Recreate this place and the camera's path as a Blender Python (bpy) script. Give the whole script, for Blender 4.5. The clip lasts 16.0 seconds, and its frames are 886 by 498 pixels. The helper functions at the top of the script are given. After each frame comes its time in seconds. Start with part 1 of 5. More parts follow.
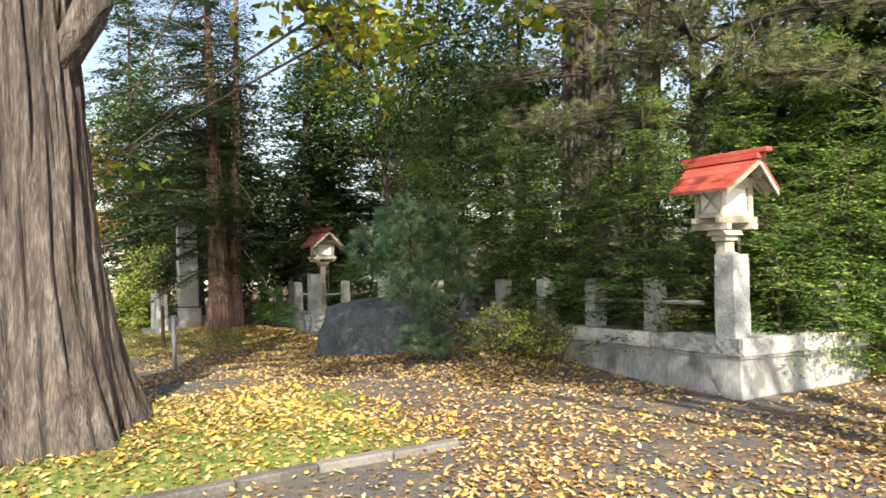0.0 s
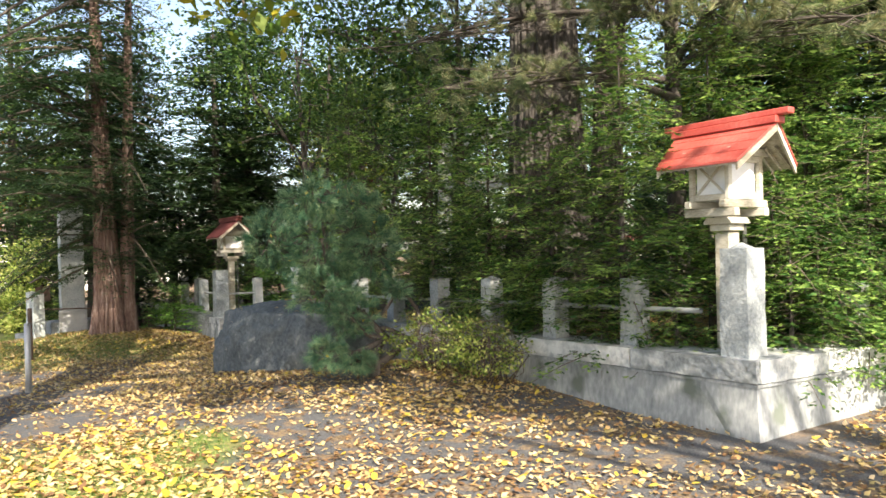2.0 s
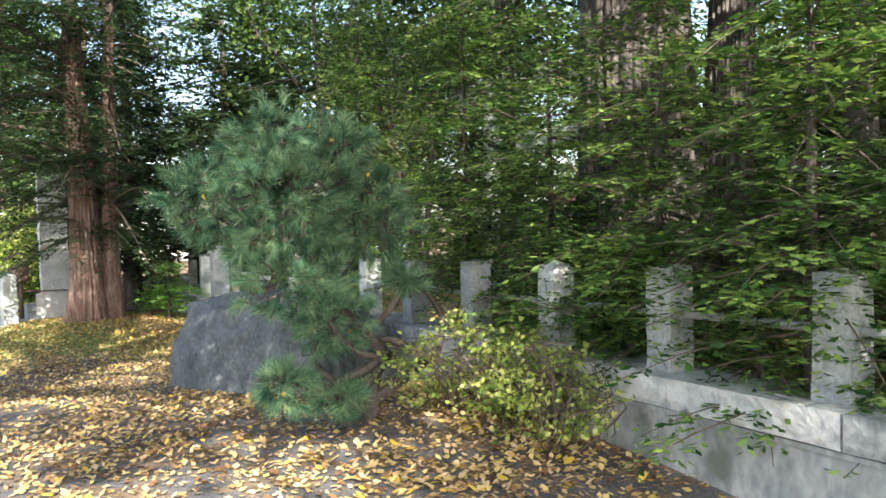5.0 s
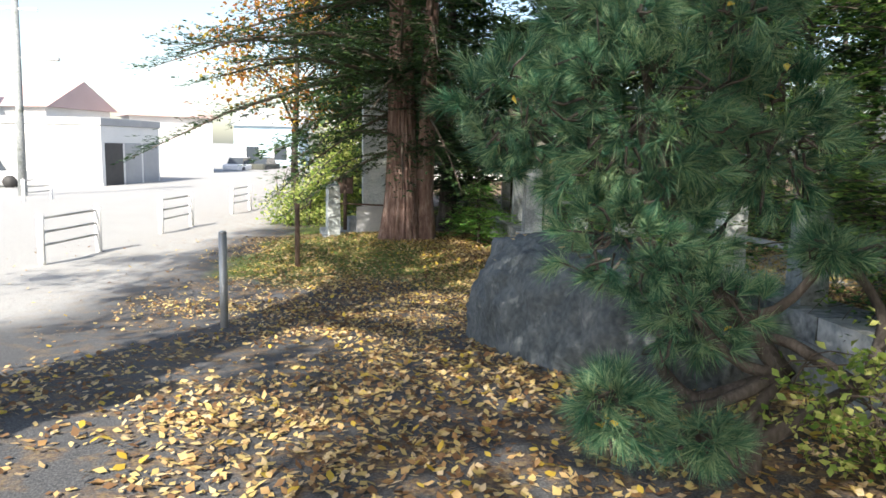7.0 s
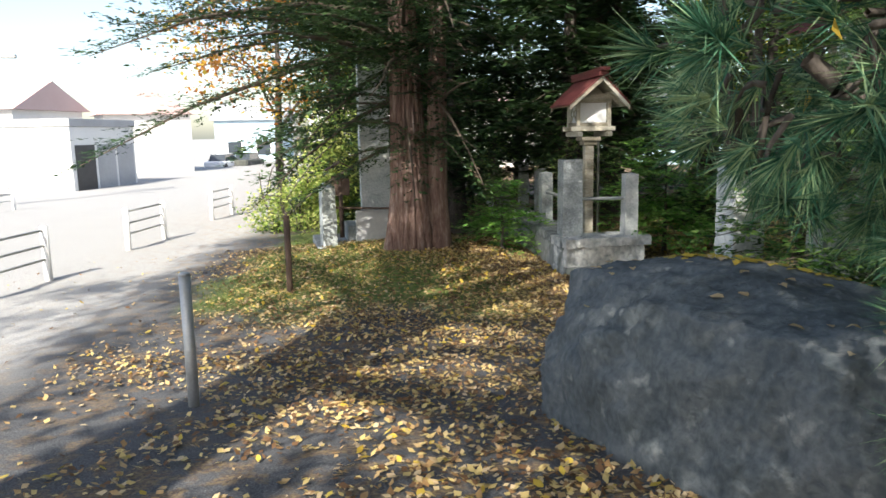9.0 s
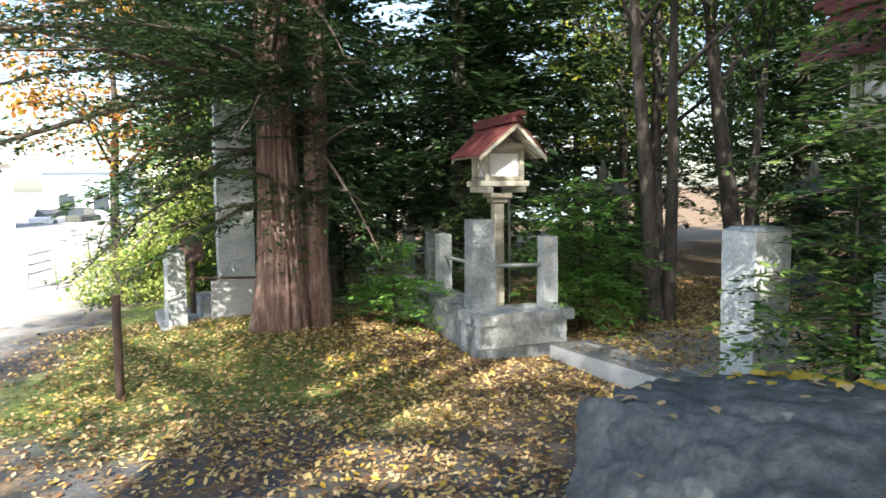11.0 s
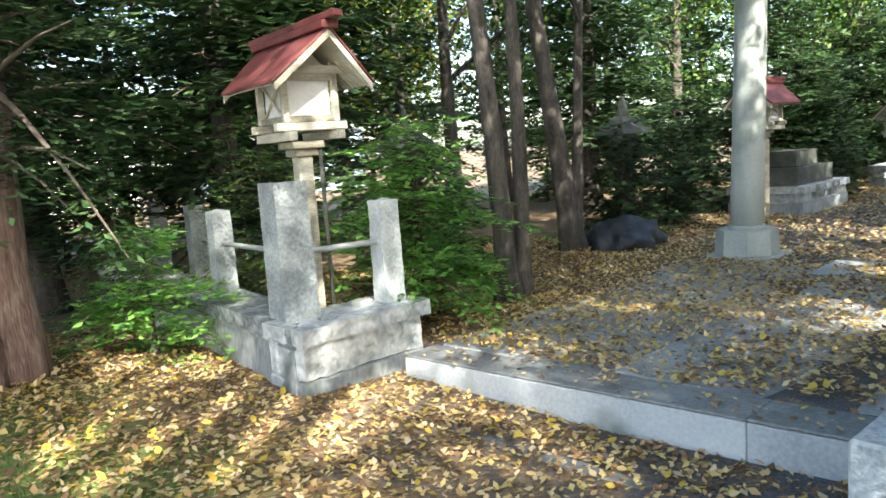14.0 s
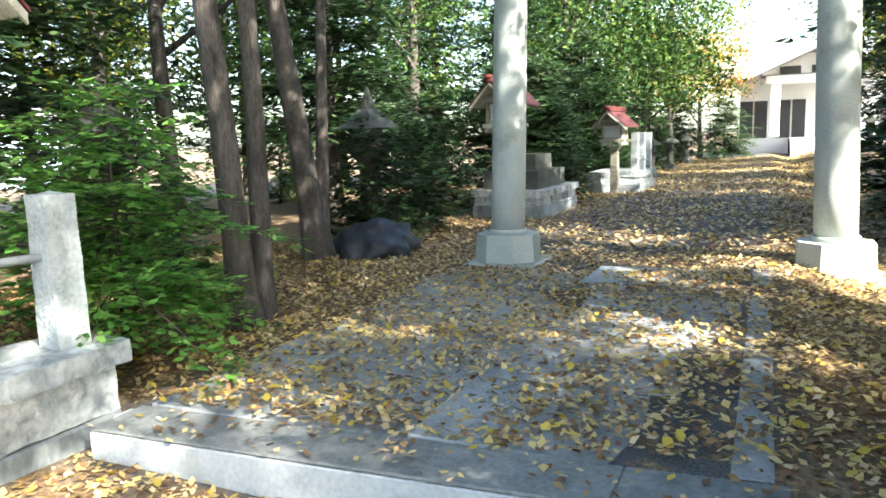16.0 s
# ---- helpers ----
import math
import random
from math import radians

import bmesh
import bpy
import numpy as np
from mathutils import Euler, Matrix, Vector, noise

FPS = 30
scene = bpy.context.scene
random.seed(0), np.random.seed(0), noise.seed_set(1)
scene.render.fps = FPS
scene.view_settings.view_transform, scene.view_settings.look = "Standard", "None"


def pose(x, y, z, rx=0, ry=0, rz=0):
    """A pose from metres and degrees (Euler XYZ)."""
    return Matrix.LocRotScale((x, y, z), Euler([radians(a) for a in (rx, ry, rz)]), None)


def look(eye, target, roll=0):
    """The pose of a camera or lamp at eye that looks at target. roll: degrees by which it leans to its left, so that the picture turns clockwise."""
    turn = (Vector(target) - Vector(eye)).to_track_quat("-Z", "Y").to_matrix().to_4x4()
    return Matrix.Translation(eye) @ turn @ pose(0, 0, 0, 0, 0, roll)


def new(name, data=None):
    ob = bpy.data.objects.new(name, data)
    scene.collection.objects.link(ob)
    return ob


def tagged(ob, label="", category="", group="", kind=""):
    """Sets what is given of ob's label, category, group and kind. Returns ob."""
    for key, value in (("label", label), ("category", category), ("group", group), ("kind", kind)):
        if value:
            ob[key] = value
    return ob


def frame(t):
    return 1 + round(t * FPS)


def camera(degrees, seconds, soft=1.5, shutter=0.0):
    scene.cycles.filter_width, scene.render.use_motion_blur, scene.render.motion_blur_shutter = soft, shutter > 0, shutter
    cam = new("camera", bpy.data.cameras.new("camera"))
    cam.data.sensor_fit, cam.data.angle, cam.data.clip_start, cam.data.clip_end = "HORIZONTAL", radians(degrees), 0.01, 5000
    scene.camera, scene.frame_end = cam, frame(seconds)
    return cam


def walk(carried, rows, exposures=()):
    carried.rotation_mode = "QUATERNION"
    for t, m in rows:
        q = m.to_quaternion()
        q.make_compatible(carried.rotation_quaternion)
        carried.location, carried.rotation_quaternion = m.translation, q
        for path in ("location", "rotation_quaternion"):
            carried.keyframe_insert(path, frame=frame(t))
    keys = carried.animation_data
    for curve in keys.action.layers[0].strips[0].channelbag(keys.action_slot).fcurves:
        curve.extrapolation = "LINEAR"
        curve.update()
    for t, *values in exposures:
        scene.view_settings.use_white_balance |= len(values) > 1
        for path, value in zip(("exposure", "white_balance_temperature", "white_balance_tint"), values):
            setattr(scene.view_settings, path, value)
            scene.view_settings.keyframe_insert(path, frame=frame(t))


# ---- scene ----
cam = camera(63.3, 16.0, soft=1.65)
METRES, EYE, TILT, LEAN, TURN = 15.6, 1.5, 0.0, 0.0, -35.2
ROWS = [
    (0.0, 0.0, 0.0, 0.0, 0.01, 0.54, 1.53),
    (0.5, 0.0, 0.0311, -0.001, -2.58, 0.21, 0.79),
    (1.0, 0.0019, 0.0655, 0.0002, -2.99, 0.81, 1.13),
    (1.5, 0.002, 0.0995, 0.0004, -3.06, 0.46, 0.77),
    (2.0, 0.007, 0.1323, -0.0006, -5.43, -0.07, 1.36),
    (2.5, 0.0122, 0.1662, -0.0019, -7.3, -2.96, 1.64),
    (3.0, 0.0167, 0.2, -0.0018, -11.16, -1.75, 1.46),
    (3.5, 0.0227, 0.2329, -0.0024, -8.88, -2.71, 1.36),
    (6.0, 0.0271, 0.3948, -0.0033, 11.89, -2.92, -0.08),
    (6.5, 0.0162, 0.4233, -0.006, 21.29, -6.04, -1.17),
    (7.0, 0.0015, 0.4517, -0.0037, 23.45, -8.05, -1.2),
    (7.5, -0.0161, 0.4803, -0.0018, 23.05, -10.48, 0.51),
    (8.0, -0.0392, 0.5067, 0.0002, 22.66, -9.85, 1.04),
    (10.5, -0.1293, 0.644, -0.0012, 16.12, -7.63, 0.82),
    (11.0, -0.1426, 0.6686, -0.0014, 10.8, -4.83, 0.52),
    (11.5, -0.153, 0.6955, -0.0028, 8.67, -3.74, 0.59),
    (12.0, -0.1698, 0.7285, -0.0074, 6.0, -5.11, -0.2),
    (12.5, -0.1802, 0.7564, -0.0102, 0.96, -5.73, 0.2),
    (13.0, -0.187, 0.7851, -0.0103, -0.65, -6.47, 1.58),
    (13.5, -0.1943, 0.8132, -0.0116, -7.26, -6.95, 2.1),
    (14.0, -0.1952, 0.8407, -0.0151, -9.38, -7.78, 3.95),
    (14.5, -0.1929, 0.8641, -0.0176, -13.5, -7.53, 4.26),
    (15.0, -0.1905, 0.89, -0.0187, -21.04, -8.53, 2.96),
    (15.5, -0.1835, 0.9133, -0.0224, -27.01, -9.23, 2.78),
    (16.0, -0.1763, 0.9337, -0.0241, -30.7, -8.58, 1.75),
]
walk(cam, [(t, pose(0, 0, EYE, TILT, LEAN, TURN) @ pose(METRES * x, METRES * y, METRES * z, 90 + pitch, roll, yaw)) for t, x, y, z, yaw, pitch, roll in ROWS],
     exposures=[(0.0, 1.2, 7700, 14), (1.5, 1.5, 7500, 13), (3.5, 1.6, 7050, 12), (5.9, 2.2, 6800, 11), (6.5, 1.65, 6750, 11), (7.3, 1.1, 6700, 11), (10.8, 1.6, 6700, 10), (12.2, 2.2, 6700, 9), (13.5, 2.4, 6700, 8), (16.0, 2.7, 6600, 6)])

# ---- world, sun ----
SUN_AZ, SUN_EL = math.atan2(-0.45, -0.89), radians(38)
world = bpy.data.worlds.new("sky")
scene.world = world
world.use_nodes = True
sky = world.node_tree.nodes.new("ShaderNodeTexSky")
sky.sky_type = 'NISHITA'
sky.sun_disc = False
sky.sun_elevation, sky.sun_rotation = SUN_EL, SUN_AZ
sky.dust_density = 1.6
background = world.node_tree.nodes["Background"]
background.inputs["Strength"].default_value = 0.13
world.node_tree.links.new(sky.outputs["Color"], background.inputs["Color"])
sun_data = bpy.data.lights.new("sun", 'SUN')
sun_data.energy, sun_data.angle, sun_data.color = 5.0, radians(0.6), (1.0, 0.95, 0.86)
sun = new("sun", sun_data)
sun_dir = Vector((math.sin(SUN_AZ) * math.cos(SUN_EL), math.cos(SUN_AZ) * math.cos(SUN_EL), math.sin(SUN_EL)))
sun.matrix_world = look(sun_dir * 60, (0, 0, 0))

# ---- materials ----
def material(name, colors, rough=0.8, scale=6.0, fine=60.0, bump=0.3, metal=0.0, stretch=(1, 1, 1), island=0.0, objvar=0.0,
             translucent=0.0, depth=0.01, spots=None, spec=0.3):
    """Two scales of noise between colours, bump relief, and a shift of tone per island or per object."""
    m = bpy.data.materials.new(name)
    m.use_nodes = True
    nt, nd = m.node_tree, m.node_tree.nodes
    bsdf = nd["Principled BSDF"]
    co = nd.new("ShaderNodeTexCoord")
    mp = nd.new("ShaderNodeMapping")
    mp.inputs["Scale"].default_value = stretch
    nt.links.new(co.outputs["Object"], mp.inputs["Vector"])
    n1, n2 = nd.new("ShaderNodeTexNoise"), nd.new("ShaderNodeTexNoise")
    n1.inputs["Scale"].default_value, n1.inputs["Detail"].default_value = scale, 4
    n2.inputs["Scale"].default_value, n2.inputs["Detail"].default_value = fine, 4
    for n in (n1, n2):
        nt.links.new(mp.outputs["Vector"], n.inputs["Vector"])
    mix = nd.new("ShaderNodeMath")
    mix.operation = 'MULTIPLY_ADD'
    mix.inputs[1].default_value = 0.45
    nt.links.new(n2.outputs["Fac"], mix.inputs[0])
    half = nd.new("ShaderNodeMath")
    half.operation = 'MULTIPLY'
    half.inputs[1].default_value = 0.55
    nt.links.new(n1.outputs["Fac"], half.inputs[0])
    nt.links.new(half.outputs[0], mix.inputs[2])
    last = mix
    if island or objvar:
        if island:
            src = nd.new("ShaderNodeNewGeometry").outputs["Random Per Island"]
        else:
            src = nd.new("ShaderNodeObjectInfo").outputs["Random"]
        add = nd.new("ShaderNodeMath")
        add.operation = 'MULTIPLY_ADD'
        add.inputs[1].default_value = island or objvar
        nt.links.new(src, add.inputs[0])
        off = nd.new("ShaderNodeMath")
        off.operation = 'SUBTRACT'
        off.inputs[1].default_value = (island or objvar) / 2
        nt.links.new(mix.outputs[0], off.inputs[0])
        nt.links.new(off.outputs[0], add.inputs[2])
        last = add
    ramp = nd.new("ShaderNodeValToRGB")
    els = ramp.color_ramp.elements
    while len(els) < len(colors):
        els.new(0.5)
    for i, (e, c) in enumerate(zip(els, colors)):
        e.position = 0.3 + 0.4 * i / max(1, len(colors) - 1)
        e.color = (*c, 1)
    nt.links.new(last.outputs[0], ramp.inputs["Fac"])
    color = ramp.outputs["Color"]
    if spots:
        n3 = nd.new("ShaderNodeTexNoise")
        n3.inputs["Scale"].default_value, n3.inputs["Detail"].default_value = spots[1], 6
        nt.links.new(co.outputs["Object"], n3.inputs["Vector"])
        r3 = nd.new("ShaderNodeValToRGB")
        r3.color_ramp.elements[0].position, r3.color_ramp.elements[1].position = spots[2], spots[2] + 0.12
        nt.links.new(n3.outputs["Fac"], r3.inputs["Fac"])
        mx = nd.new("ShaderNodeMix")
        mx.data_type = 'RGBA'
        nt.links.new(r3.outputs["Color"], mx.inputs["Factor"])
        nt.links.new(color, mx.inputs["A"])
        mx.inputs["B"].default_value = (*spots[0], 1)
        color = mx.outputs["Result"]
    nt.links.new(color, bsdf.inputs["Base Color"])
    bsdf.inputs["Roughness"].default_value, bsdf.inputs["Metallic"].default_value = rough, metal
    bsdf.inputs["Specular IOR Level"].default_value = spec
    if bump:
        b = nd.new("ShaderNodeBump")
        b.inputs["Strength"].default_value, b.inputs["Distance"].default_value = bump, depth
        nt.links.new(mix.outputs[0], b.inputs["Height"])
        nt.links.new(b.outputs["Normal"], bsdf.inputs["Normal"])
    if translucent:
        tr = nd.new("ShaderNodeBsdfTranslucent")
        nt.links.new(color, tr.inputs["Color"])
        ms = nd.new("ShaderNodeMixShader")
        ms.inputs["Fac"].default_value = translucent
        nt.links.new(bsdf.outputs[0], ms.inputs[1])
        nt.links.new(tr.outputs[0], ms.inputs[2])
        nt.links.new(ms.outputs[0], nd["Material Output"].inputs["Surface"])
    return m


M = {
    "granite": material("granite", [(0.2, 0.225, 0.235), (0.38, 0.415, 0.42), (0.58, 0.6, 0.59)], 0.8, 4, 38, 1.0, depth=0.03, objvar=0.25, spots=((0.2, 0.21, 0.18), 2.2, 0.6)),
    "hewn": material("hewn_stone", [(0.13, 0.15, 0.155), (0.34, 0.365, 0.37), (0.6, 0.615, 0.6)], 0.85, 5, 19, 1.0, depth=0.05, objvar=0.3, spots=((0.18, 0.2, 0.14), 2.5, 0.6)),
    "concrete": material("concrete", [(0.13, 0.15, 0.155), (0.27, 0.29, 0.295), (0.46, 0.475, 0.47)], 0.85, 2.2, 26, 0.6, depth=0.008, stretch=(1, 1, 0.45), spots=((0.13, 0.15, 0.13), 2.6, 0.56)),
    "step": material("step_stone", [(0.17, 0.18, 0.185), (0.28, 0.295, 0.3), (0.4, 0.415, 0.41)], 0.75, 2.0, 40, 0.4, depth=0.005, objvar=0.07),
    "tread": material("worn_step_top", [(0.1, 0.105, 0.106), (0.17, 0.178, 0.176), (0.27, 0.278, 0.268)], 0.7, 2.4, 36, 0.4, depth=0.005, spots=((0.09, 0.1, 0.08), 2.2, 0.6)),
    "kerb": material("worn_kerb_concrete", [(0.07, 0.07, 0.068), (0.13, 0.13, 0.125), (0.2, 0.2, 0.19)], 0.85, 3, 40, 0.5, depth=0.008, objvar=0.3),
    "pale_step": material("pale_step_stone", [(0.3, 0.32, 0.33), (0.42, 0.44, 0.45), (0.52, 0.54, 0.54)], 0.75, 2.0, 40, 0.4, depth=0.005, objvar=0.15, spots=((0.22, 0.24, 0.22), 1.6, 0.6)),
    "torii": material("torii_stone", [(0.3, 0.33, 0.31), (0.4, 0.43, 0.4), (0.5, 0.52, 0.48)], 0.8, 1.6, 50, 0.3, depth=0.004, spots=((0.24, 0.27, 0.22), 2.0, 0.6)),
    "rock": material("boulder", [(0.03, 0.037, 0.04), (0.09, 0.105, 0.112), (0.18, 0.19, 0.19)], 0.7, 2.6, 22, 1.0, depth=0.035, spots=((0.3, 0.31, 0.29), 7, 0.64)),
    "dark_stone": material("dark_stone", [(0.035, 0.04, 0.035), (0.075, 0.08, 0.07), (0.13, 0.135, 0.115)], 0.85, 4, 30, 0.6),
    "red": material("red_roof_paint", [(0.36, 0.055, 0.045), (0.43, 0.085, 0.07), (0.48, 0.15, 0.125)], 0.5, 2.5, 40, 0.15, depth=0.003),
    "maroon": material("dark_red_roof_paint", [(0.075, 0.02, 0.02), (0.125, 0.034, 0.032), (0.19, 0.07, 0.062)], 0.6, 3, 40, 0.2, depth=0.003),
    "old_wood": material("weathered_wood", [(0.2, 0.18, 0.135), (0.4, 0.375, 0.305), (0.56, 0.54, 0.47)], 0.8, 3, 25, 0.4, stretch=(1, 1, 4), objvar=0.3, depth=0.004),
    "white": material("white_panel", [(0.62, 0.64, 0.66), (0.74, 0.76, 0.78), (0.8, 0.82, 0.83)], 0.6, 2, 30, 0.1, depth=0.002),
    "bark": material("ridged_bark", [(0.018, 0.016, 0.015), (0.075, 0.067, 0.06), (0.2, 0.183, 0.168)], 0.95, 5, 26, 1.0, stretch=(2.5, 2.5, 0.35), depth=0.05),
    "red_bark": material("red_yew_bark", [(0.08, 0.047, 0.038), (0.185, 0.12, 0.1), (0.36, 0.285, 0.25)], 0.95, 5, 24, 1.0, stretch=(3, 3, 0.35), depth=0.03),
    "dark_bark": material("dark_bark", [(0.03, 0.026, 0.023), (0.08, 0.069, 0.06), (0.15, 0.13, 0.118)], 0.95, 6, 30, 0.8, stretch=(2, 2, 0.6), depth=0.02),
    "twig": material("twig_bark", [(0.07, 0.055, 0.04), (0.15, 0.12, 0.1)], 0.9, 8, 40, 0.4),
    "yew": material("yew_leaf", [(0.022, 0.075, 0.02), (0.1, 0.22, 0.05), (0.33, 0.47, 0.12)], 0.45, 1.1, 6, 0, island=0.45, translucent=0.4),
    # brighter copy of the yew leaf, with direct sun put into its colour
    "fresh_yew": material("sunlit_yew_leaf", [(0.06, 0.18, 0.035), (0.15, 0.36, 0.065), (0.32, 0.54, 0.13)], 0.5, 1.3, 6, 0, island=0.4, translucent=0.4),
    "dark_fir": material("dark_fir_leaf", [(0.014, 0.034, 0.014), (0.032, 0.072, 0.026), (0.085, 0.15, 0.05)], 0.6, 1.0, 5, 0, island=0.35, translucent=0.25),
    "pine": material("blue_pine_needle", [(0.022, 0.095, 0.055), (0.075, 0.2, 0.12), (0.3, 0.42, 0.22)], 0.45, 3.5, 9, 0, island=0.5, translucent=0.2),
    "old_pine": material("pine_needle", [(0.05, 0.08, 0.035), (0.13, 0.18, 0.08), (0.34, 0.33, 0.17)], 0.55, 1.5, 6, 0, island=0.4, translucent=0.2),
    "autumn": material("turning_leaf", [(0.07, 0.14, 0.02), (0.15, 0.21, 0.03), (0.4, 0.36, 0.04)], 0.55, 0.7, 3, 0, island=0.45, translucent=0.34),
    "green": material("broad_leaf", [(0.018, 0.05, 0.013), (0.043, 0.105, 0.021), (0.14, 0.21, 0.04)], 0.55, 0.8, 4, 0, island=0.4, translucent=0.3),
    "bush": material("azalea_leaf", [(0.13, 0.23, 0.045), (0.33, 0.43, 0.095), (0.56, 0.58, 0.2)], 0.5, 2, 8, 0, island=0.5, translucent=0.4),
    "maple": material("orange_leaf", [(0.3, 0.1, 0.02), (0.5, 0.22, 0.04), (0.45, 0.36, 0.06)], 0.6, 0.7, 3, 0, island=0.5, translucent=0.45),
    "litter": material("fallen_leaf", [(0.16, 0.09, 0.045), (0.35, 0.21, 0.09), (0.5, 0.34, 0.15), (0.62, 0.49, 0.31), (0.56, 0.43, 0.17)], 0.7, 0.6, 5, 0, island=0.75, translucent=0.15),
    "yellow_leaf": material("yellow_leaf", [(0.5, 0.34, 0.045), (0.66, 0.5, 0.09)], 0.6, 2, 9, 0, island=0.4, translucent=0.2),
    "grass": material("grass_blade", [(0.06, 0.12, 0.02), (0.13, 0.21, 0.04), (0.3, 0.33, 0.09)], 0.6, 0.8, 5, 0, island=0.5, translucent=0.3),
    "steel": material("galvanised_steel", [(0.35, 0.36, 0.36), (0.5, 0.51, 0.51)], 0.5, 6, 50, 0.1, metal=0.6),
    "rail": material("grey_rail_paint", [(0.22, 0.24, 0.24), (0.32, 0.34, 0.34)], 0.6, 6, 50, 0.15),
    "rust": material("dark_wood_post", [(0.05, 0.035, 0.028), (0.12, 0.08, 0.06)], 0.85, 6, 40, 0.4, stretch=(1, 1, 0.3)),
    "white_paint": material("white_metal_paint", [(0.72, 0.73, 0.74), (0.82, 0.82, 0.82)], 0.5, 3, 30, 0.05),
    "plaster": material("white_plaster", [(0.66, 0.66, 0.64), (0.8, 0.8, 0.78)], 0.85, 0.6, 12, 0.1),
    "grey_clad": material("grey_cladding", [(0.3, 0.31, 0.32), (0.42, 0.43, 0.44)], 0.7, 0.8, 14, 0.1),
    "blue_clad": material("pale_blue_cladding", [(0.4, 0.55, 0.66), (0.5, 0.64, 0.73)], 0.7, 0.8, 14, 0.1),
    # flat dark colour that paints the shade inside bays and doorways onto panels
    "dark_open": material("painted_dark_inside", [(0.03, 0.03, 0.032), (0.06, 0.06, 0.06)], 0.6, 1, 10, 0.05),
    "far_roof": material("far_red_roof", [(0.5, 0.36, 0.34), (0.56, 0.42, 0.4)], 0.6, 0.8, 10, 0.1),
    "purple_roof": material("purple_metal_roof", [(0.09, 0.07, 0.12), (0.14, 0.1, 0.17)], 0.5, 0.8, 10, 0.1),
    "cable": material("black_cable", [(0.03, 0.03, 0.03), (0.06, 0.06, 0.06)], 0.6, 5, 40, 0.1),
    "tarp": material("black_sheet", [(0.012, 0.014, 0.018), (0.035, 0.04, 0.048)], 0.45, 5, 25, 0.4),
    "glass": material("dark_glass", [(0.03, 0.04, 0.05), (0.06, 0.07, 0.08)], 0.12, 1, 6, 0, spec=0.5),
}


# ---- builders ----


def ss(a, b, v):
    u = np.clip((v - a) / (b - a), 0, 1)
    return u * u * (3 - 2 * u)


def ground_z(x, y):
    """Height of the ground: a gentle fall along the street, a mound round the twin tree, leaf drifts by the wall."""
    x, y = np.asarray(x, float), np.asarray(y, float)
    z = -0.04 - 0.45 * ss(8.5, 15.0, y) - 0.45 * ss(16, 50, y)
    z = z + 0.30 * np.exp(-(((x - 6.0) / 1.9) ** 2 + ((y - 18.8) / 2.6) ** 2))
    z = z + 0.11 * np.exp(-(((x - 0.5) / 1.8) ** 2 + ((y - 6.7) / 1.4) ** 2))
    z = z + (0.225 - 0.065 * ss(13.6, 16.6, y) + 0.07 * ss(11, 14, x)) * ss(8.8, 9.0, x) * ss(12.2, 13.4, y) * (1 - ss(24, 34, y))
    z = z + 0.10 * ss(3.3, 2.6, x) * ss(4.8, 5.6, y) * (1 - ss(7.6, 8.6, y))
    z = z + 0.14 * np.exp(-(((x - 6.6) / 0.6) ** 2 + ((y - 8.0) / 1.8) ** 2))
    z = z + 0.4 * ss(7.6, 8.6, x) * (1 - ss(10.5, 13.0, y)) * ss(4.3, 5.0, y)
    return z + 0.012 * np.sin(x * 2.1 + y * 1.3) * np.sin(y * 1.7 - x * 0.8)


def part(name, bm, mat, parent=None, label="", smooth=False):
    me = bpy.data.meshes.new(name)
    bm.to_mesh(me)
    bm.free()
    if smooth:
        me.shade_smooth()
    me.materials.append(M[mat])
    ob = new(name, me)
    if parent:
        ob.parent = parent
    if label:
        ob["label"] = label
    return ob


def np_part(name, verts, faces, mat, parent=None, label="", smooth=False):
    """A mesh from arrays: faces is an (n, k) array."""
    me = bpy.data.meshes.new(name)
    verts = np.asarray(verts, np.float32).reshape(-1, 3)
    faces = np.asarray(faces, np.int32)
    n, k = faces.shape
    me.vertices.add(len(verts))
    me.vertices.foreach_set("co", verts.ravel())
    me.loops.add(n * k)
    me.loops.foreach_set("vertex_index", faces.ravel())
    me.polygons.add(n)
    me.polygons.foreach_set("loop_start", np.arange(0, n * k, k, dtype=np.int32))
    me.update(calc_edges=True)
    if smooth:
        me.shade_smooth()
    me.materials.append(M[mat])
    ob = new(name, me)
    if parent:
        ob.parent = parent
    if label:
        ob["label"] = label
    return ob


def empty(name, loc, label, category, group="", rz=0.0, kind=""):
    e = new(name)
    e.empty_display_size = 0.1
    e.matrix_basis = pose(*loc, 0, 0, rz)
    return tagged(e, label, category, group, kind)


def box(bm, lo, hi, bevel=0.0, m=None):
    r = bmesh.ops.create_cube(bm, size=1)
    vs = r["verts"]
    c = [(a + b) / 2 for a, b in zip(lo, hi)]
    s = [max(1e-4, b - a) for a, b in zip(lo, hi)]
    for v in vs:
        v.co = Vector((v.co.x * s[0] + c[0], v.co.y * s[1] + c[1], v.co.z * s[2] + c[2]))
    if bevel:
        es = list({e for v in vs for e in v.link_edges})
        out = bmesh.ops.bevel(bm, geom=es, offset=bevel, segments=1, affect='EDGES')
        vs = list({v for f in out["faces"] for v in f.verts} | {v for v in vs if v.is_valid})
    if m is not None:
        bmesh.ops.transform(bm, matrix=m, verts=vs)
    return vs


def one_box(lo, hi, bevel=0.0, m=None):
    bm = bmesh.new()
    box(bm, lo, hi, bevel, m)
    return bm


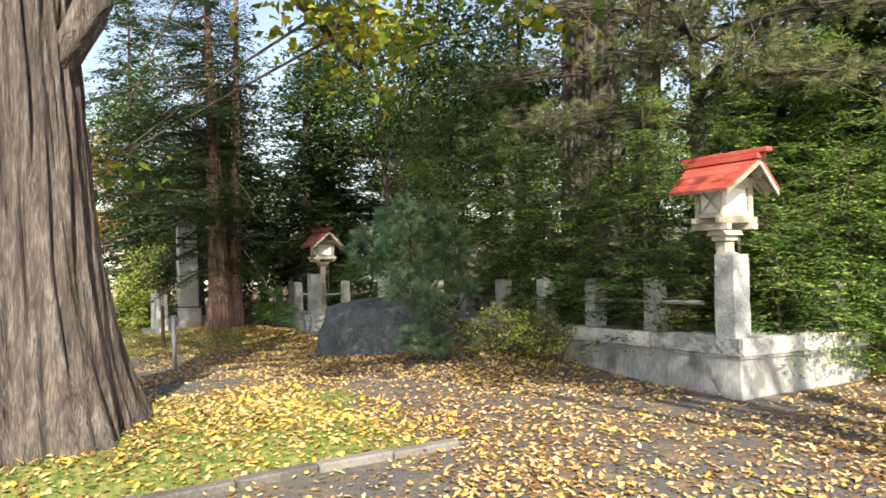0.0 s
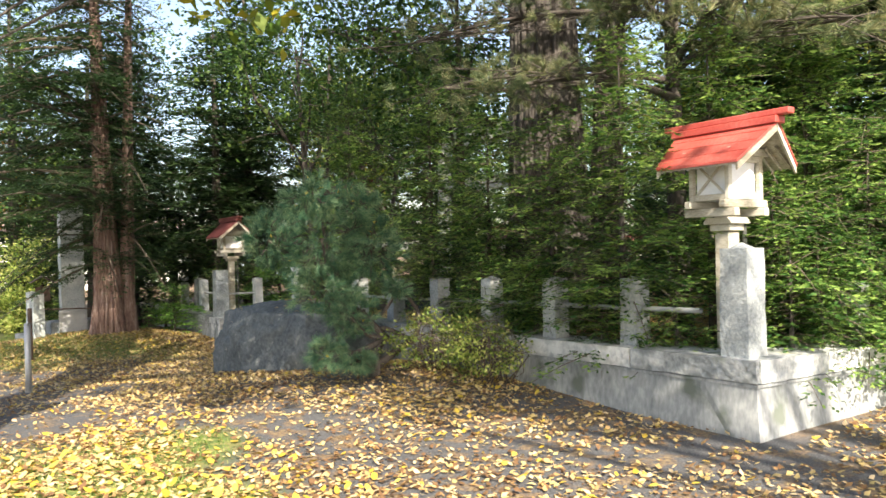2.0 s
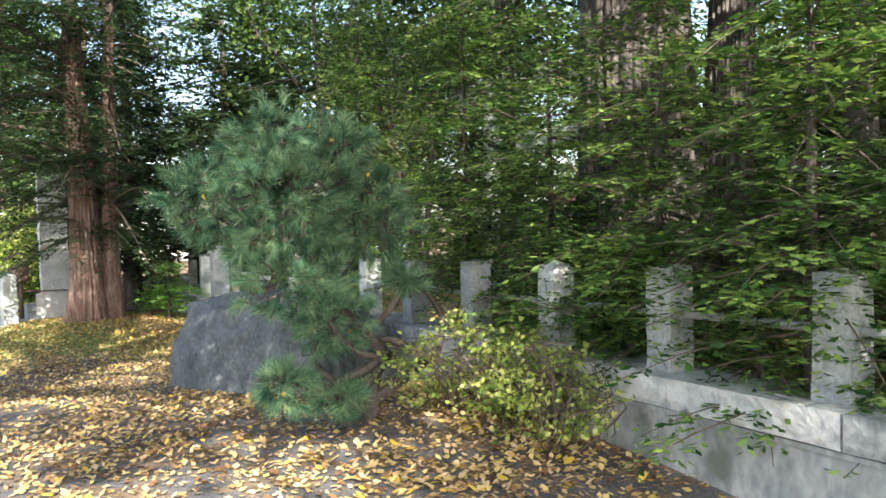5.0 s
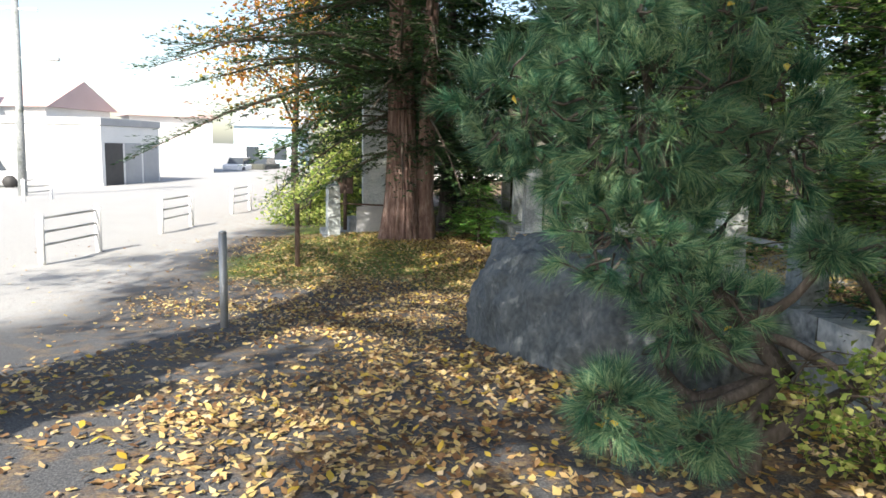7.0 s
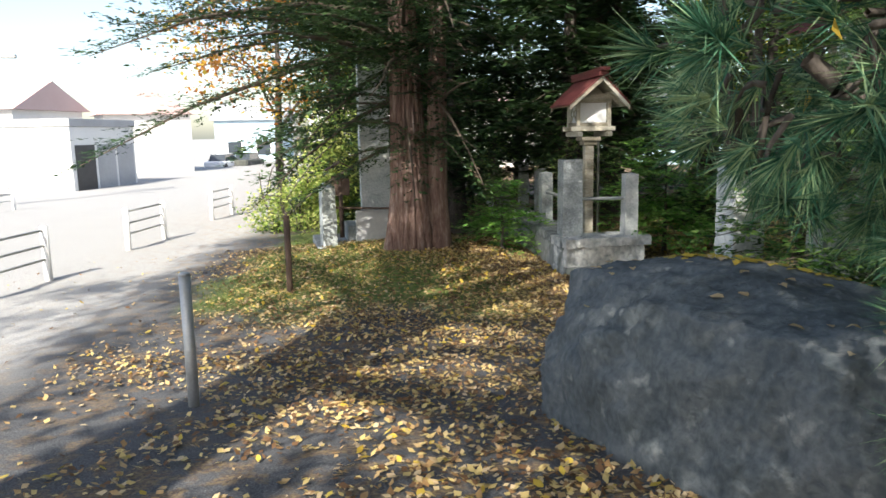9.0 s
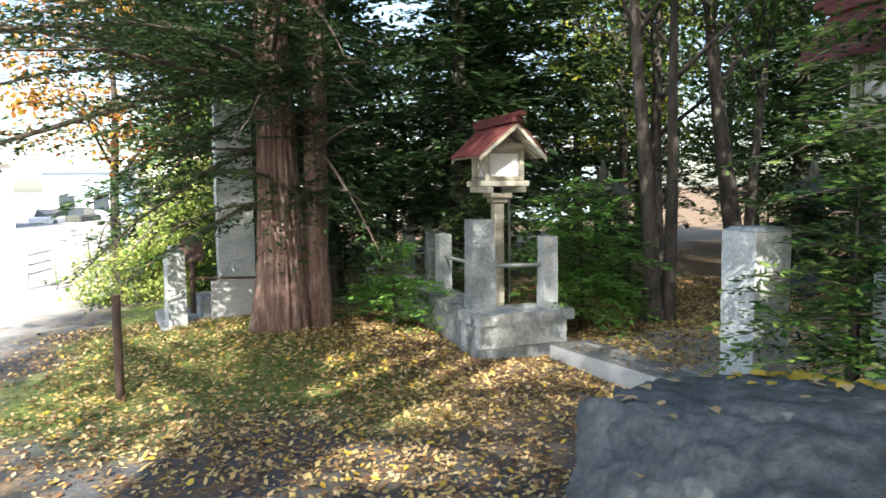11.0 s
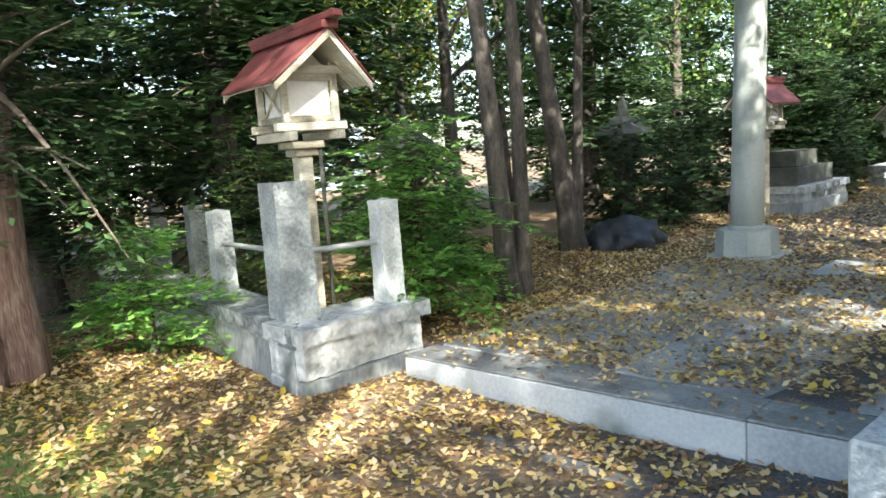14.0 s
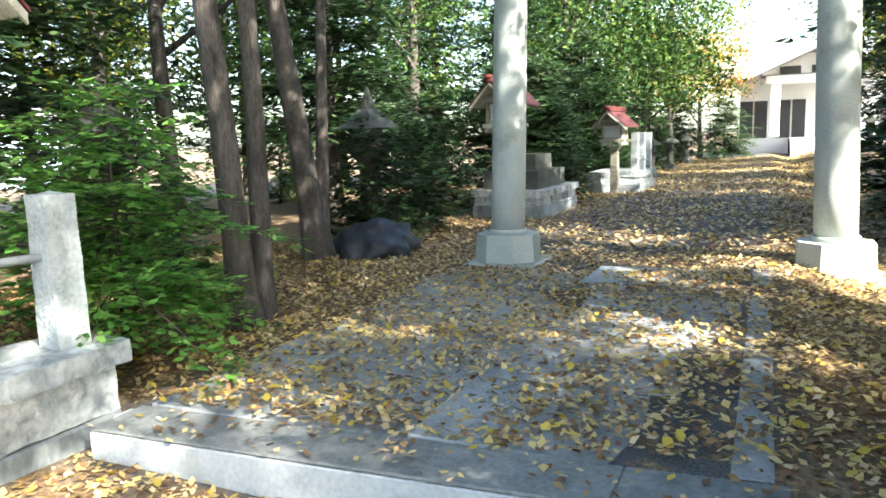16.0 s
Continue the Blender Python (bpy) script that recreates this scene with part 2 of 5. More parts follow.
def rough_block(lo, hi, cut=0.12, amp=0.012, seed=0, faces_only=True):
    """A hewn block: subdivided, its faces pushed in and out unevenly."""
    bm = bmesh.new()
    box(bm, lo, hi)
    size = [b - a for a, b in zip(lo, hi)]
    for axis in range(3):
        n = max(1, min(20, int(size[axis] / cut)))
        for i in range(1, n):
            p = Vector((0, 0, 0))
            p[axis] = lo[axis] + size[axis] * i / n
            nrm = Vector((0, 0, 0))
            nrm[axis] = 1
            bmesh.ops.bisect_plane(bm, geom=bm.verts[:] + bm.edges[:] + bm.faces[:], plane_co=p, plane_no=nrm)
    bm.normal_update()
    for v in bm.verts:
        q = v.co * 7.3 + Vector((seed * 3.7, seed * 1.9, 0))
        d = noise.noise(q) * amp + noise.noise(q * 2.7) * amp * 0.6
        v.co += v.normal * (d - amp * 0.3)
    return bm


def tube(path, radii, sides=8, wobble=0.0, seed=0):
    """A tapered tube along points, as arrays of vertices and quads."""
    path = np.asarray(path, float)
    n = len(path)
    t = np.gradient(path, axis=0)
    t /= np.linalg.norm(t, axis=1)[:, None] + 1e-9
    up = np.where(np.abs(t[:, 2:3]) > 0.9, np.array([[1.0, 0, 0]]), np.array([[0, 0, 1.0]]))
    a = np.cross(t, up)
    a /= np.linalg.norm(a, axis=1)[:, None] + 1e-9
    b = np.cross(t, a)
    ang = np.linspace(0, 2 * np.pi, sides, endpoint=False)
    r = np.asarray(radii, float)[:, None] * np.ones((n, sides))
    if wobble:
        g = np.random.default_rng(seed)
        lobes = sum(g.uniform(0.3, 1) * np.cos(k * ang + g.uniform(0, 6)) for k in (2, 3, 5, 7))
        r = r * (1 + wobble * lobes[None, :] + wobble * 0.4 * g.normal(size=(n, sides)))
    v = path[:, None, :] + r[:, :, None] * (np.cos(ang)[None, :, None] * a[:, None, :] + np.sin(ang)[None, :, None] * b[:, None, :])
    i = np.arange(n - 1)[:, None] * sides
    j = np.arange(sides)[None, :]
    k = (j + 1) % sides
    f = np.stack([i + j, i + k, i + sides + k, i + sides + j], -1).reshape(-1, 4)
    return v.reshape(-1, 3), f


def ridged_trunk(path, radii, seed, sides=200, rings=70):
    """An old trunk: buttressed foot and long, broken bark ridges cut into the surface."""
    u0, u = np.linspace(0, 1, len(path)), np.linspace(0, 1, rings) ** 1.6
    p = np.stack([np.interp(u, u0, path[:, k]) for k in range(3)], 1)
    r = np.interp(u, u0, radii)
    v, f = tube(p, r, sides)
    v = v.reshape(rings, sides, 3)
    ang = np.linspace(0, 2 * np.pi, sides, endpoint=False)
    g = np.random.default_rng(seed)
    foot = np.exp(-np.maximum(0, p[:, 2]) / 0.9)[:, None]
    butt = sum(g.uniform(0.4, 1) * np.cos(k * ang + g.uniform(0, 6)) for k in (3, 5, 7))[None, :] * 0.07 * foot
    z = p[:, 2][:, None]
    ridge = np.zeros((rings, sides))
    for i, k in enumerate((23, 37, 52)):
        ph = g.uniform(0, 6) + 0.9 * np.sin(z * (1.1 + 0.5 * i) + g.uniform(0, 6)) + 0.5 * np.sin(z * 3.1 + 3 * ang[None, :] + g.uniform(0, 6))
        ridge += np.abs(np.sin(ang[None, :] * k / 2 + ph)) * (0.036, 0.026, 0.016)[i]
    d = 1 + butt + (ridge - 0.045) / np.maximum(r[:, None], 0.3) * 1.5
    c = p[:, None, :]
    return (c + (v - c) * d[:, :, None]).reshape(-1, 3), f


def join(pieces):
    vs, fs, o = [], [], 0
    for v, f in pieces:
        vs.append(v)
        fs.append(f + o)
        o += len(v)
    return np.concatenate(vs), np.concatenate(fs)


def curve_points(p0, p1, bend, n=6):
    p0, p1 = np.asarray(p0, float), np.asarray(p1, float)
    u = np.linspace(0, 1, n)[:, None]
    return p0 + (p1 - p0) * u + np.asarray(bend, float) * np.sin(u * np.pi)


def leaves_mesh(centers, along, across, length, width, fold=0.25):
    """Leaf blades of four corners each, folded along the midrib."""
    c, a, b = (np.asarray(q, float) for q in (centers, along, across))
    L, W = np.asarray(length, float).reshape(-1, 1), np.asarray(width, float).reshape(-1, 1)
    nrm = np.cross(a, b)
    v = np.stack([c, c + a * L * 0.45 + b * W * 0.5 + nrm * W * fold, c + a * L, c + a * L * 0.45 - b * W * 0.5 + nrm * W * fold], 1)
    f = np.arange(len(c))[:, None] * 4 + np.array([[0, 1, 2, 3]])
    return v.reshape(-1, 3), f


def unit(v):
    return v / (np.linalg.norm(v, axis=-1, keepdims=True) + 1e-9)


def random_leaves(centers, size, g, flat=0.5):
    n = len(centers)
    a = g.normal(size=(n, 3))
    a[:, 2] = a[:, 2] * flat - 0.25
    a = unit(a)
    b = g.normal(size=(n, 3))
    b[:, 2] *= flat
    b = unit(np.cross(a, np.cross(b, a)))
    s = size * g.uniform(0.65, 1.3, n)
    return leaves_mesh(centers, a, b, s, s * 0.62)


def blobs(g, ellipsoids, count):
    """Cluster centres in a set of ellipsoids (x, y, z, rx, ry, rz), denser towards their skin."""
    w = np.array([e[3] * e[4] * e[5] for e in ellipsoids])
    pick = g.choice(len(ellipsoids), count, p=w / w.sum())
    e = np.array(ellipsoids)[pick]
    d = unit(g.normal(size=(count, 3))) * g.uniform(0.25, 1, (count, 1)) ** 0.45
    d *= np.where(g.uniform(size=(count, 1)) < 0.14, 1.22, 1.0)
    return e[:, :3] + d * e[:, 3:]


def broad_tree(loc, height, radius, ellipsoids, clusters, per, leaf, bark, leaf_mat, label, category="tree", group="", seed=1, stems=None,
               spread=0.35, limbs=14, flare=1.6, lean=(0, 0), name="tree", sides=20, ridged=False):
    """A tapered, fluted trunk with limbs that reach into clumps of leaves."""
    g = np.random.default_rng(seed)
    tree = empty(name, loc, label, category, group)
    pieces = []
    for sx, sy, r, h, lx, ly in stems or [(0, 0, radius, height * 0.8, *lean)]:
        n = 16
        u = np.linspace(0, 1, n)
        path = np.stack([sx + lx * u + 0.05 * np.sin(u * 7 + seed), sy + ly * u + 0.05 * np.cos(u * 5 + seed), -0.25 + u * h], 1)
        rad = r * (1 - 0.75 * u) * (1 + (flare - 1) * np.exp(-np.maximum(0, path[:, 2]) / (r * 1.1)))
        if ridged:
            pieces.append(ridged_trunk(path, rad, seed))
        else:
            pieces.append(tube(path, rad, sides, 0.045, seed))
    cl = blobs(g, ellipsoids, clusters)
    for i in range(limbs):
        tip = cl[g.integers(len(cl))]
        st = (stems or [(0, 0, radius, height * 0.8, *lean)])[i % (len(stems) if stems else 1)]
        u = np.clip((tip[2] - 0.8 - 0.3 * abs(tip[0] - st[0])) / st[3], 0.45 if ridged else 0.25, 0.9)
        root = np.array([st[0] + st[4] * u, st[1] + st[5] * u, -0.25 + u * st[3]])
        pts = curve_points(root, tip, (*g.normal(0, 0.15, 2), 0.25), 7)
        pieces.append(tube(pts, np.linspace(min(0.16, max(min(0.03, st[2] * 0.5), st[2] * (1 - u) * 0.55)), min(0.012, st[2] * 0.3), 7), 6))
        for _ in range(5):
            q = pts[g.integers(3, 7)]
            near = cl[np.argsort(((cl - q) ** 2).sum(1))[g.integers(0, 12)]]
            pieces.append(tube(curve_points(q, near, g.normal(0, 0.08, 3), 4), np.linspace(min(0.02, st[2] * 0.35), min(0.006, st[2] * 0.2), 4), 4))
    np_part("trunk", *join(pieces), bark, tree, smooth=True)
    c = np.repeat(cl, per, 0) + g.normal(size=(clusters * per, 3)) * np.array([spread, spread, spread * 0.45])
    np_part("crown", *random_leaves(c, leaf, g), leaf_mat, tree)
    return tree


def spray_branch(g, root, d, length, leaf, droop, density, limb_r=1.0):
    """A flat branch with side twigs, both sides set with short needles: centres, directions, sideways vectors, and the wood."""
    n_tw = max(3, int(length / 0.11))
    side = unit(np.array([-d[1], d[0], 0.0]))
    cs, al, ac, wood = [], [], [], []
    u = np.linspace(0, 1, 4)[:, None]
    path = root + d * length * u + np.array([0, 0, -droop * length]) * u ** 2
    wood.append(tube(path, np.linspace((0.004 + 0.005 * length) * limb_r, 0.002 * limb_r, 4), 3 if limb_r < 1.5 else 6))
    for i in range(n_tw):
        t = (i + g.uniform(0.2, 0.8)) / n_tw
        p = root + d * length * t + np.array([0, 0, -droop * length * t * t])
        tl = length * (0.5 - 0.38 * t) * g.uniform(0.6, 1.15)
        for s in (-1, 1):
            td = unit(d * 0.75 + side * s * 0.8 + np.array([0, 0, g.normal(0, 0.13) - 0.2]))
            k = max(2, int(tl / (leaf * 0.42) * density))
            v = np.sort(g.uniform(0.05, 1, k))[:, None]
            c = p + td * tl * v + g.normal(0, leaf * 0.12, (k, 3))
            sgn = np.where(np.arange(k) % 2 == 0, 1.0, -1.0)[:, None]
            nd_ = unit(td * 0.8 + unit(np.cross(td, [0, 0, 1.0])) * sgn * 0.9 + g.normal(0, 0.16, (k, 3)))
            cs.append(c)
            al.append(nd_)
            ac.append(unit(np.cross(nd_, np.array([0, 0, 1.0]) + g.normal(0, 0.28, (k, 3)))))
    return cs, al, ac, wood


def conifer(loc, height, radius, leaf, bark, leaf_mat, label, seed=1, z0=0.6, trunk_r=0.09, step=0.2, per=5, density=1.0, droop=0.25,
            category="tree", group="", name="tree", stems=None, reach=(0.0, 0.0), wide=0.45, shape=0.75, top=0.1, blade=0.5, limb_r=1.0, short=0.55):
    """Layered evergreen: rings of flat needle sprays on a straight trunk."""
    g = np.random.default_rng(seed)
    tree = empty(name, loc, label, category, group)
    wood, C, A, B = [], [], [], []
    for sx, sy, r, h, lx, ly in stems or [(0, 0, trunk_r, height, 0, 0)]:
        u = np.linspace(0, 1, 12)
        path = np.stack([sx + lx * u, sy + ly * u, -0.25 + u * h], 1)
        rad = r * (1 - 0.9 * u) * (1 + 0.55 * np.exp(-np.maximum(0, path[:, 2]) / (r * 1.6)))
        wood.append(ridged_trunk(path, rad, seed, 110, 40) if r > 0.25 else tube(path, rad, 18 if r > 0.12 else 8, 0.05, seed + 3))
    limb = []
    z = z0
    main = (stems or [(0, 0, trunk_r, height, 0, 0)])
    while z < height - 0.1:
        u = (z - z0) / (height - z0)
        r_here = radius * ((1 - u) ** shape * (1 - top) + top) * min(1, wide + u * 4)
        for i in range(per):
            a = g.uniform(0, 2 * np.pi)
            st = main[g.integers(len(main))]
            length = r_here * g.uniform(short, 1.2) * (1 + reach[1] * math.cos(a - radians(reach[0])))
            d = unit(np.array([math.cos(a), math.sin(a), g.normal(0.12, 0.28)]))
            v = np.clip((z + 0.25) / st[3], 0, 1)
            root = np.array([st[0] + st[4] * v, st[1] + st[5] * v, z + g.normal(0, 0.08)])
            cs, al, ac, w = spray_branch(g, root, d, length, leaf, droop * g.uniform(0.5, 1.4), density, limb_r)
            C += cs
            A += al
            B += ac
            limb += w
        z += step * g.uniform(0.8, 1.2)
    np_part("trunk", *join(wood), bark, tree, smooth=True)
    np_part("branchwork", *join(limb), "twig", tree)
    C, A, B = np.concatenate(C), np.concatenate(A), np.concatenate(B)
    s = leaf * g.uniform(0.7, 1.25, len(C))
    np_part("foliage", *leaves_mesh(C, A, B, s, s * blade, 0.12), leaf_mat, tree)
    return tree


def needle_tufts(g, tips, dirs, length, count, width=0.0022, spread=0.9):
    """Bundles of long thin needles that fan out from twig ends; each needle one sliver."""
    n = len(tips)
    d = np.repeat(dirs, count, 0) + g.normal(size=(n * count, 3)) * spread * 0.62
    d = unit(d)
    c = np.repeat(tips, count, 0) - np.repeat(dirs, count, 0) * g.uniform(0, 0.07, (n * count, 1))
    L = length * g.uniform(0.7, 1.15, (n * count, 1))
    side = unit(np.cross(d, g.normal(size=d.shape)))
    v = np.stack([c + side * width, c - side * width, c + d * L + np.array([0, 0, -0.012])], 1)
    return v.reshape(-1, 3), np.arange(n * count)[:, None] * 3 + np.array([[0, 1, 2]])


# ---- ground ----
def grass_mask(x, y):
    """1 on the lawns: the island round the big tree, and the verge with the twin tree."""
    wob = 0.18 * np.sin(x * 3.1 + y * 1.7) + 0.14 * np.sin(y * 4.3 - x * 2.2)
    a = ss(3.5, 3.1, x + wob - 0.12 * (y - 4.8)) * ss(4.72, 4.86, y) * ss(8.2, 7.3, y + wob)
    left = 2.75 + 0.22 * (y - 16.4)
    b = ss(left - 0.1, left + 0.5, x + wob) * ss(15.5, 16.7, y + 1.5 * wob + 0.35 * (x - 4)) * ss(7.2, 6.2, x + wob) * ss(34, 30, y)
    return np.clip(a + b, 0, 1)


def soil_mask(x, y):
    wob = 0.2 * np.sin(x * 2.3 + y * 1.1) + 0.15 * np.sin(y * 3.3 - x * 1.9)
    wall_x = 6.66 + 0.118 * (y - 4.23)
    inside = ss(wall_x + 0.1, wall_x + 0.4, x) * np.where((y > 13.2) & (y < 16.8), 0, 1) * ss(3.9, 4.2, y)
    by = ss(5.6, 6.6, x + wob) * ss(13.4, 16.2, y + wob)  * ss(24, 21, y) * (1 - ss(8.4, 8.7, x) * ss(16.9, 16.6, y))
    foot = ss(wall_x - 1.0, wall_x - 0.4, x + wob) * ss(6.8, 7.6, y) * ss(13, 12, y)
    deep = ss(17.0, 17.6, y + wob) * ss(8, 9, x) + ss(13.5, 13.25, y + 0.3 * wob) * ss(8.2, 9, x) * ss(3.9, 4.2, y)
    return np.clip(inside + by * 0.9 + foot * 0.8 + deep, 0, 1)


def make_ground():
    near_x, near_y = np.arange(-6, 32.01, 0.25), np.arange(-6, 40.01, 0.25)
    far = np.array([1.5, 4, 10, 25, 60, 150, 400, 1000, 2500])
    xs = np.concatenate([-6 - far[::-1], near_x, 32 + far])
    ys = np.concatenate([-6 - far[::-1], near_y, 40 + far])
    X, Y = np.meshgrid(xs, ys, indexing="ij")
    Z = ground_z(X, Y)
    n, k = len(xs), len(ys)
    i, j = np.meshgrid(np.arange(n - 1), np.arange(k - 1), indexing="ij")
    f = np.stack([i * k + j, (i + 1) * k + j, (i + 1) * k + j + 1, i * k + j + 1], -1).reshape(-1, 4)
    ob = np_part("ground", np.stack([X, Y, Z], -1).reshape(-1, 3), f, "concrete", smooth=True)
    me = ob.data
    col = np.zeros((n * k, 4), np.float32)
    col[:, 0] = grass_mask(X, Y).ravel()
    col[:, 1] = soil_mask(X, Y).ravel()
    col[:, 2] = (ss(2.6, 1.4, X - 0.22 * (Y - 16.4)) * ss(12.5, 14.5, Y)).ravel()
    col[:, 3] = 1
    me.attributes.new("zone", 'FLOAT_COLOR', 'POINT').data.foreach_set("color", col.ravel())
    me.materials.clear()
    me.materials.append(ground_material())
    tagged(ob, "asphalt forecourt with lawn and soil under fallen leaves", "ground", kind="structure")


def ground_material():
    m = bpy.data.materials.new("forecourt_ground")
    m.use_nodes = True
    nt, nd = m.node_tree, m.node_tree.nodes
    bsdf = nd["Principled BSDF"]
    co = nd.new("ShaderNodeTexCoord").outputs["Object"]

    def noise_ramp(scale, colors, lo=0.35, hi=0.65, detail=5):
        n = nd.new("ShaderNodeTexNoise")
        n.inputs["Scale"].default_value, n.inputs["Detail"].default_value = scale, detail
        nt.links.new(co, n.inputs["Vector"])
        r = nd.new("ShaderNodeValToRGB")
        e = r.color_ramp.elements
        while len(e) < len(colors):
            e.new(0.5)
        for q, (el, c) in enumerate(zip(e, colors)):
            el.position, el.color = lo + (hi - lo) * q / (len(colors) - 1), (*c, 1)
        nt.links.new(n.outputs["Fac"], r.inputs["Fac"])
        return r.outputs["Color"], n.outputs["Fac"]

    def mix(fac, a, b):
        x = nd.new("ShaderNodeMix")
        x.data_type = 'RGBA'
        nt.links.new(fac, x.inputs["Factor"])
        nt.links.new(a, x.inputs["A"])
        nt.links.new(b, x.inputs["B"])
        return x.outputs["Result"]
    asphalt, grain = noise_ramp(90, [(0.035, 0.037, 0.041), (0.07, 0.073, 0.078), (0.13, 0.132, 0.136)])
    lawn, _ = noise_ramp(14, [(0.05, 0.09, 0.02), (0.12, 0.17, 0.035), (0.22, 0.2, 0.07)])
    soil, _ = noise_ramp(24, [(0.08, 0.052, 0.034), (0.17, 0.118, 0.075), (0.27, 0.19, 0.11)])
    crumbs, _ = noise_ramp(38, [(0.09, 0.045, 0.02), (0.26, 0.14, 0.045), (0.42, 0.29, 0.09)], 0.38, 0.62)
    where, _ = noise_ramp(5.5, [(0, 0, 0), (1, 1, 1)], 0.5, 0.6)
    zone = nd.new("ShaderNodeAttribute")
    zone.attribute_name = "zone"
    sep = nd.new("ShaderNodeSeparateColor")
    nt.links.new(zone.outputs["Color"], sep.inputs["Color"])
    near = nd.new("ShaderNodeMath")
    near.operation = 'MULTIPLY'
    near.inputs[1].default_value = 0.4
    nt.links.new(where, near.inputs[0])
    pos = nd.new("ShaderNodeSeparateXYZ")
    nt.links.new(co, pos.inputs[0])
    rng_x = nd.new("ShaderNodeMapRange")
    rng_x.inputs["From Min"].default_value, rng_x.inputs["From Max"].default_value = 0.5, 3.5
    nt.links.new(pos.outputs["X"], rng_x.inputs["Value"])
    litter = nd.new("ShaderNodeMath")
    litter.operation = 'MULTIPLY'
    nt.links.new(near.outputs[0], litter.inputs[0])
    nt.links.new(rng_x.outputs[0], litter.inputs[1])
    pale, _ = noise_ramp(60, [(0.24, 0.24, 0.235), (0.33, 0.33, 0.32), (0.4, 0.4, 0.39)])
    c = mix(sep.outputs[2], asphalt, pale)
    c = mix(sep.outputs[1], c, soil)
    c = mix(litter.outputs[0], c, crumbs)
    c = mix(sep.outputs[0], c, lawn)
    nt.links.new(c, bsdf.inputs["Base Color"])
    bsdf.inputs["Roughness"].default_value = 0.9
    b = nd.new("ShaderNodeBump")
    b.inputs["Strength"].default_value, b.inputs["Distance"].default_value = 0.5, 0.01
    nt.links.new(grain, b.inputs["Height"])
    nt.links.new(b.outputs["Normal"], bsdf.inputs["Normal"])
    return m


make_ground()

# ---- walls ----
WALL_YAW = -6.73


def wall_x(y):
    return 6.66 + 0.118 * (y - 4.23)


def boundary_wall(name, origin, yaw, length, z_foot, z_shelf, z_top, fall, label, posts, stone_len=1.1, thick=0.5, big_first=None, seed=0, batter=0.08):
    """A low wall that runs along its own +y: battered plinth, cap stones with open joints. Local x points inwards."""
    w = empty(name, (*origin, 0), label, "wall", rz=yaw, kind="structure")
    bm = bmesh.new()
    n = max(2, int(length / 0.8))
    prev = None
    for i in range(n + 1):
        y = length * i / n
        dz = -fall * y
        ring = [bm.verts.new(p) for p in ((-batter, y - batter * (i == 0) + batter * (i == n), z_foot - 0.35 + min(0, dz)), (0, y, z_shelf + dz), (thick, y, z_shelf + dz), (thick, y, z_foot - 0.4 + min(0, dz)))]
        if prev:
            for a in range(4):
                b = (a + 1) % 4
                bm.faces.new((prev[a], prev[b], ring[b], ring[a]))
        else:
            bm.faces.new(ring[::-1])
        prev = ring
    bm.faces.new(prev)
    bmesh.ops.recalc_face_normals(bm, faces=bm.faces[:])
    part("plinth", bm, "concrete", w, "grey cement-rendered plinth")
    bm = bmesh.new()
    box(bm, (-0.022, -0.02, -0.028), (0.1, length + 0.015, -0.004))
    for v in bm.verts:
        v.co.z += z_shelf - fall * v.co.y
    part("ledge", bm, "concrete", w, "thin projecting cement ledge")
    y, k = -0.03, 0
    while y < length - 0.05:
        l = min(stone_len * (0.9 + 0.2 * ((k * 37 + seed * 11) % 10) / 10), length - y)
        bmc = rough_block((-0.035, 0.006, 0), (thick - 0.06, l - 0.006, z_top - z_shelf), 0.13, 0.008, seed + k)
        for v in bmc.verts:
            v.co.z -= fall * v.co.y
        c = part("cap_stone", bmc, "hewn", w)
        c.location = (0, y, z_shelf + 0.004 - fall * y)
        y += l
        k += 1
    return w


def stone_post(loc, w, h, label, mat="granite", rz=WALL_YAW, point=0.03, seed=0, group="stone fence posts", d=None):
    """A hewn stone post with a low pointed top."""
    d = d or w
    p = rough_block((-w / 2, -d / 2, 0), (w / 2, d / 2, h), 0.09, 0.008, seed)
    for v in p.verts:
        if v.co.z > h - 0.03:
            v.co.z += point * (1 - max(abs(v.co.x) / (w / 2), abs(v.co.y) / (d / 2)))
        f = 1 - 0.06 * v.co.z / h
        v.co.x *= f
        v.co.y *= f
    ob = part("stone_post", p, mat)
    ob.matrix_basis = pose(*loc, 0, 0, rz)
    return tagged(ob, label, "post", group)


def rail(p0, p1, r=0.024, name="fence_rail", mat="rail", label="grey-painted pipe rail between stone posts"):
    ob = np_part(name, *tube(curve_points(p0, p1, (0, 0, 0), 3), [r] * 3, 10), mat, smooth=True)
    return tagged(ob, label, "rail", "fence rails")


# street wall of the first enclosure, from its corner to the gate pillar
boundary_wall("wall_street_south", (6.628, 4.235), WALL_YAW, 8.325, 0.0, 0.40, 0.575, 0.022, "grey cement wall with hewn stone cap, leaves against it", None, 1.35, seed=1)
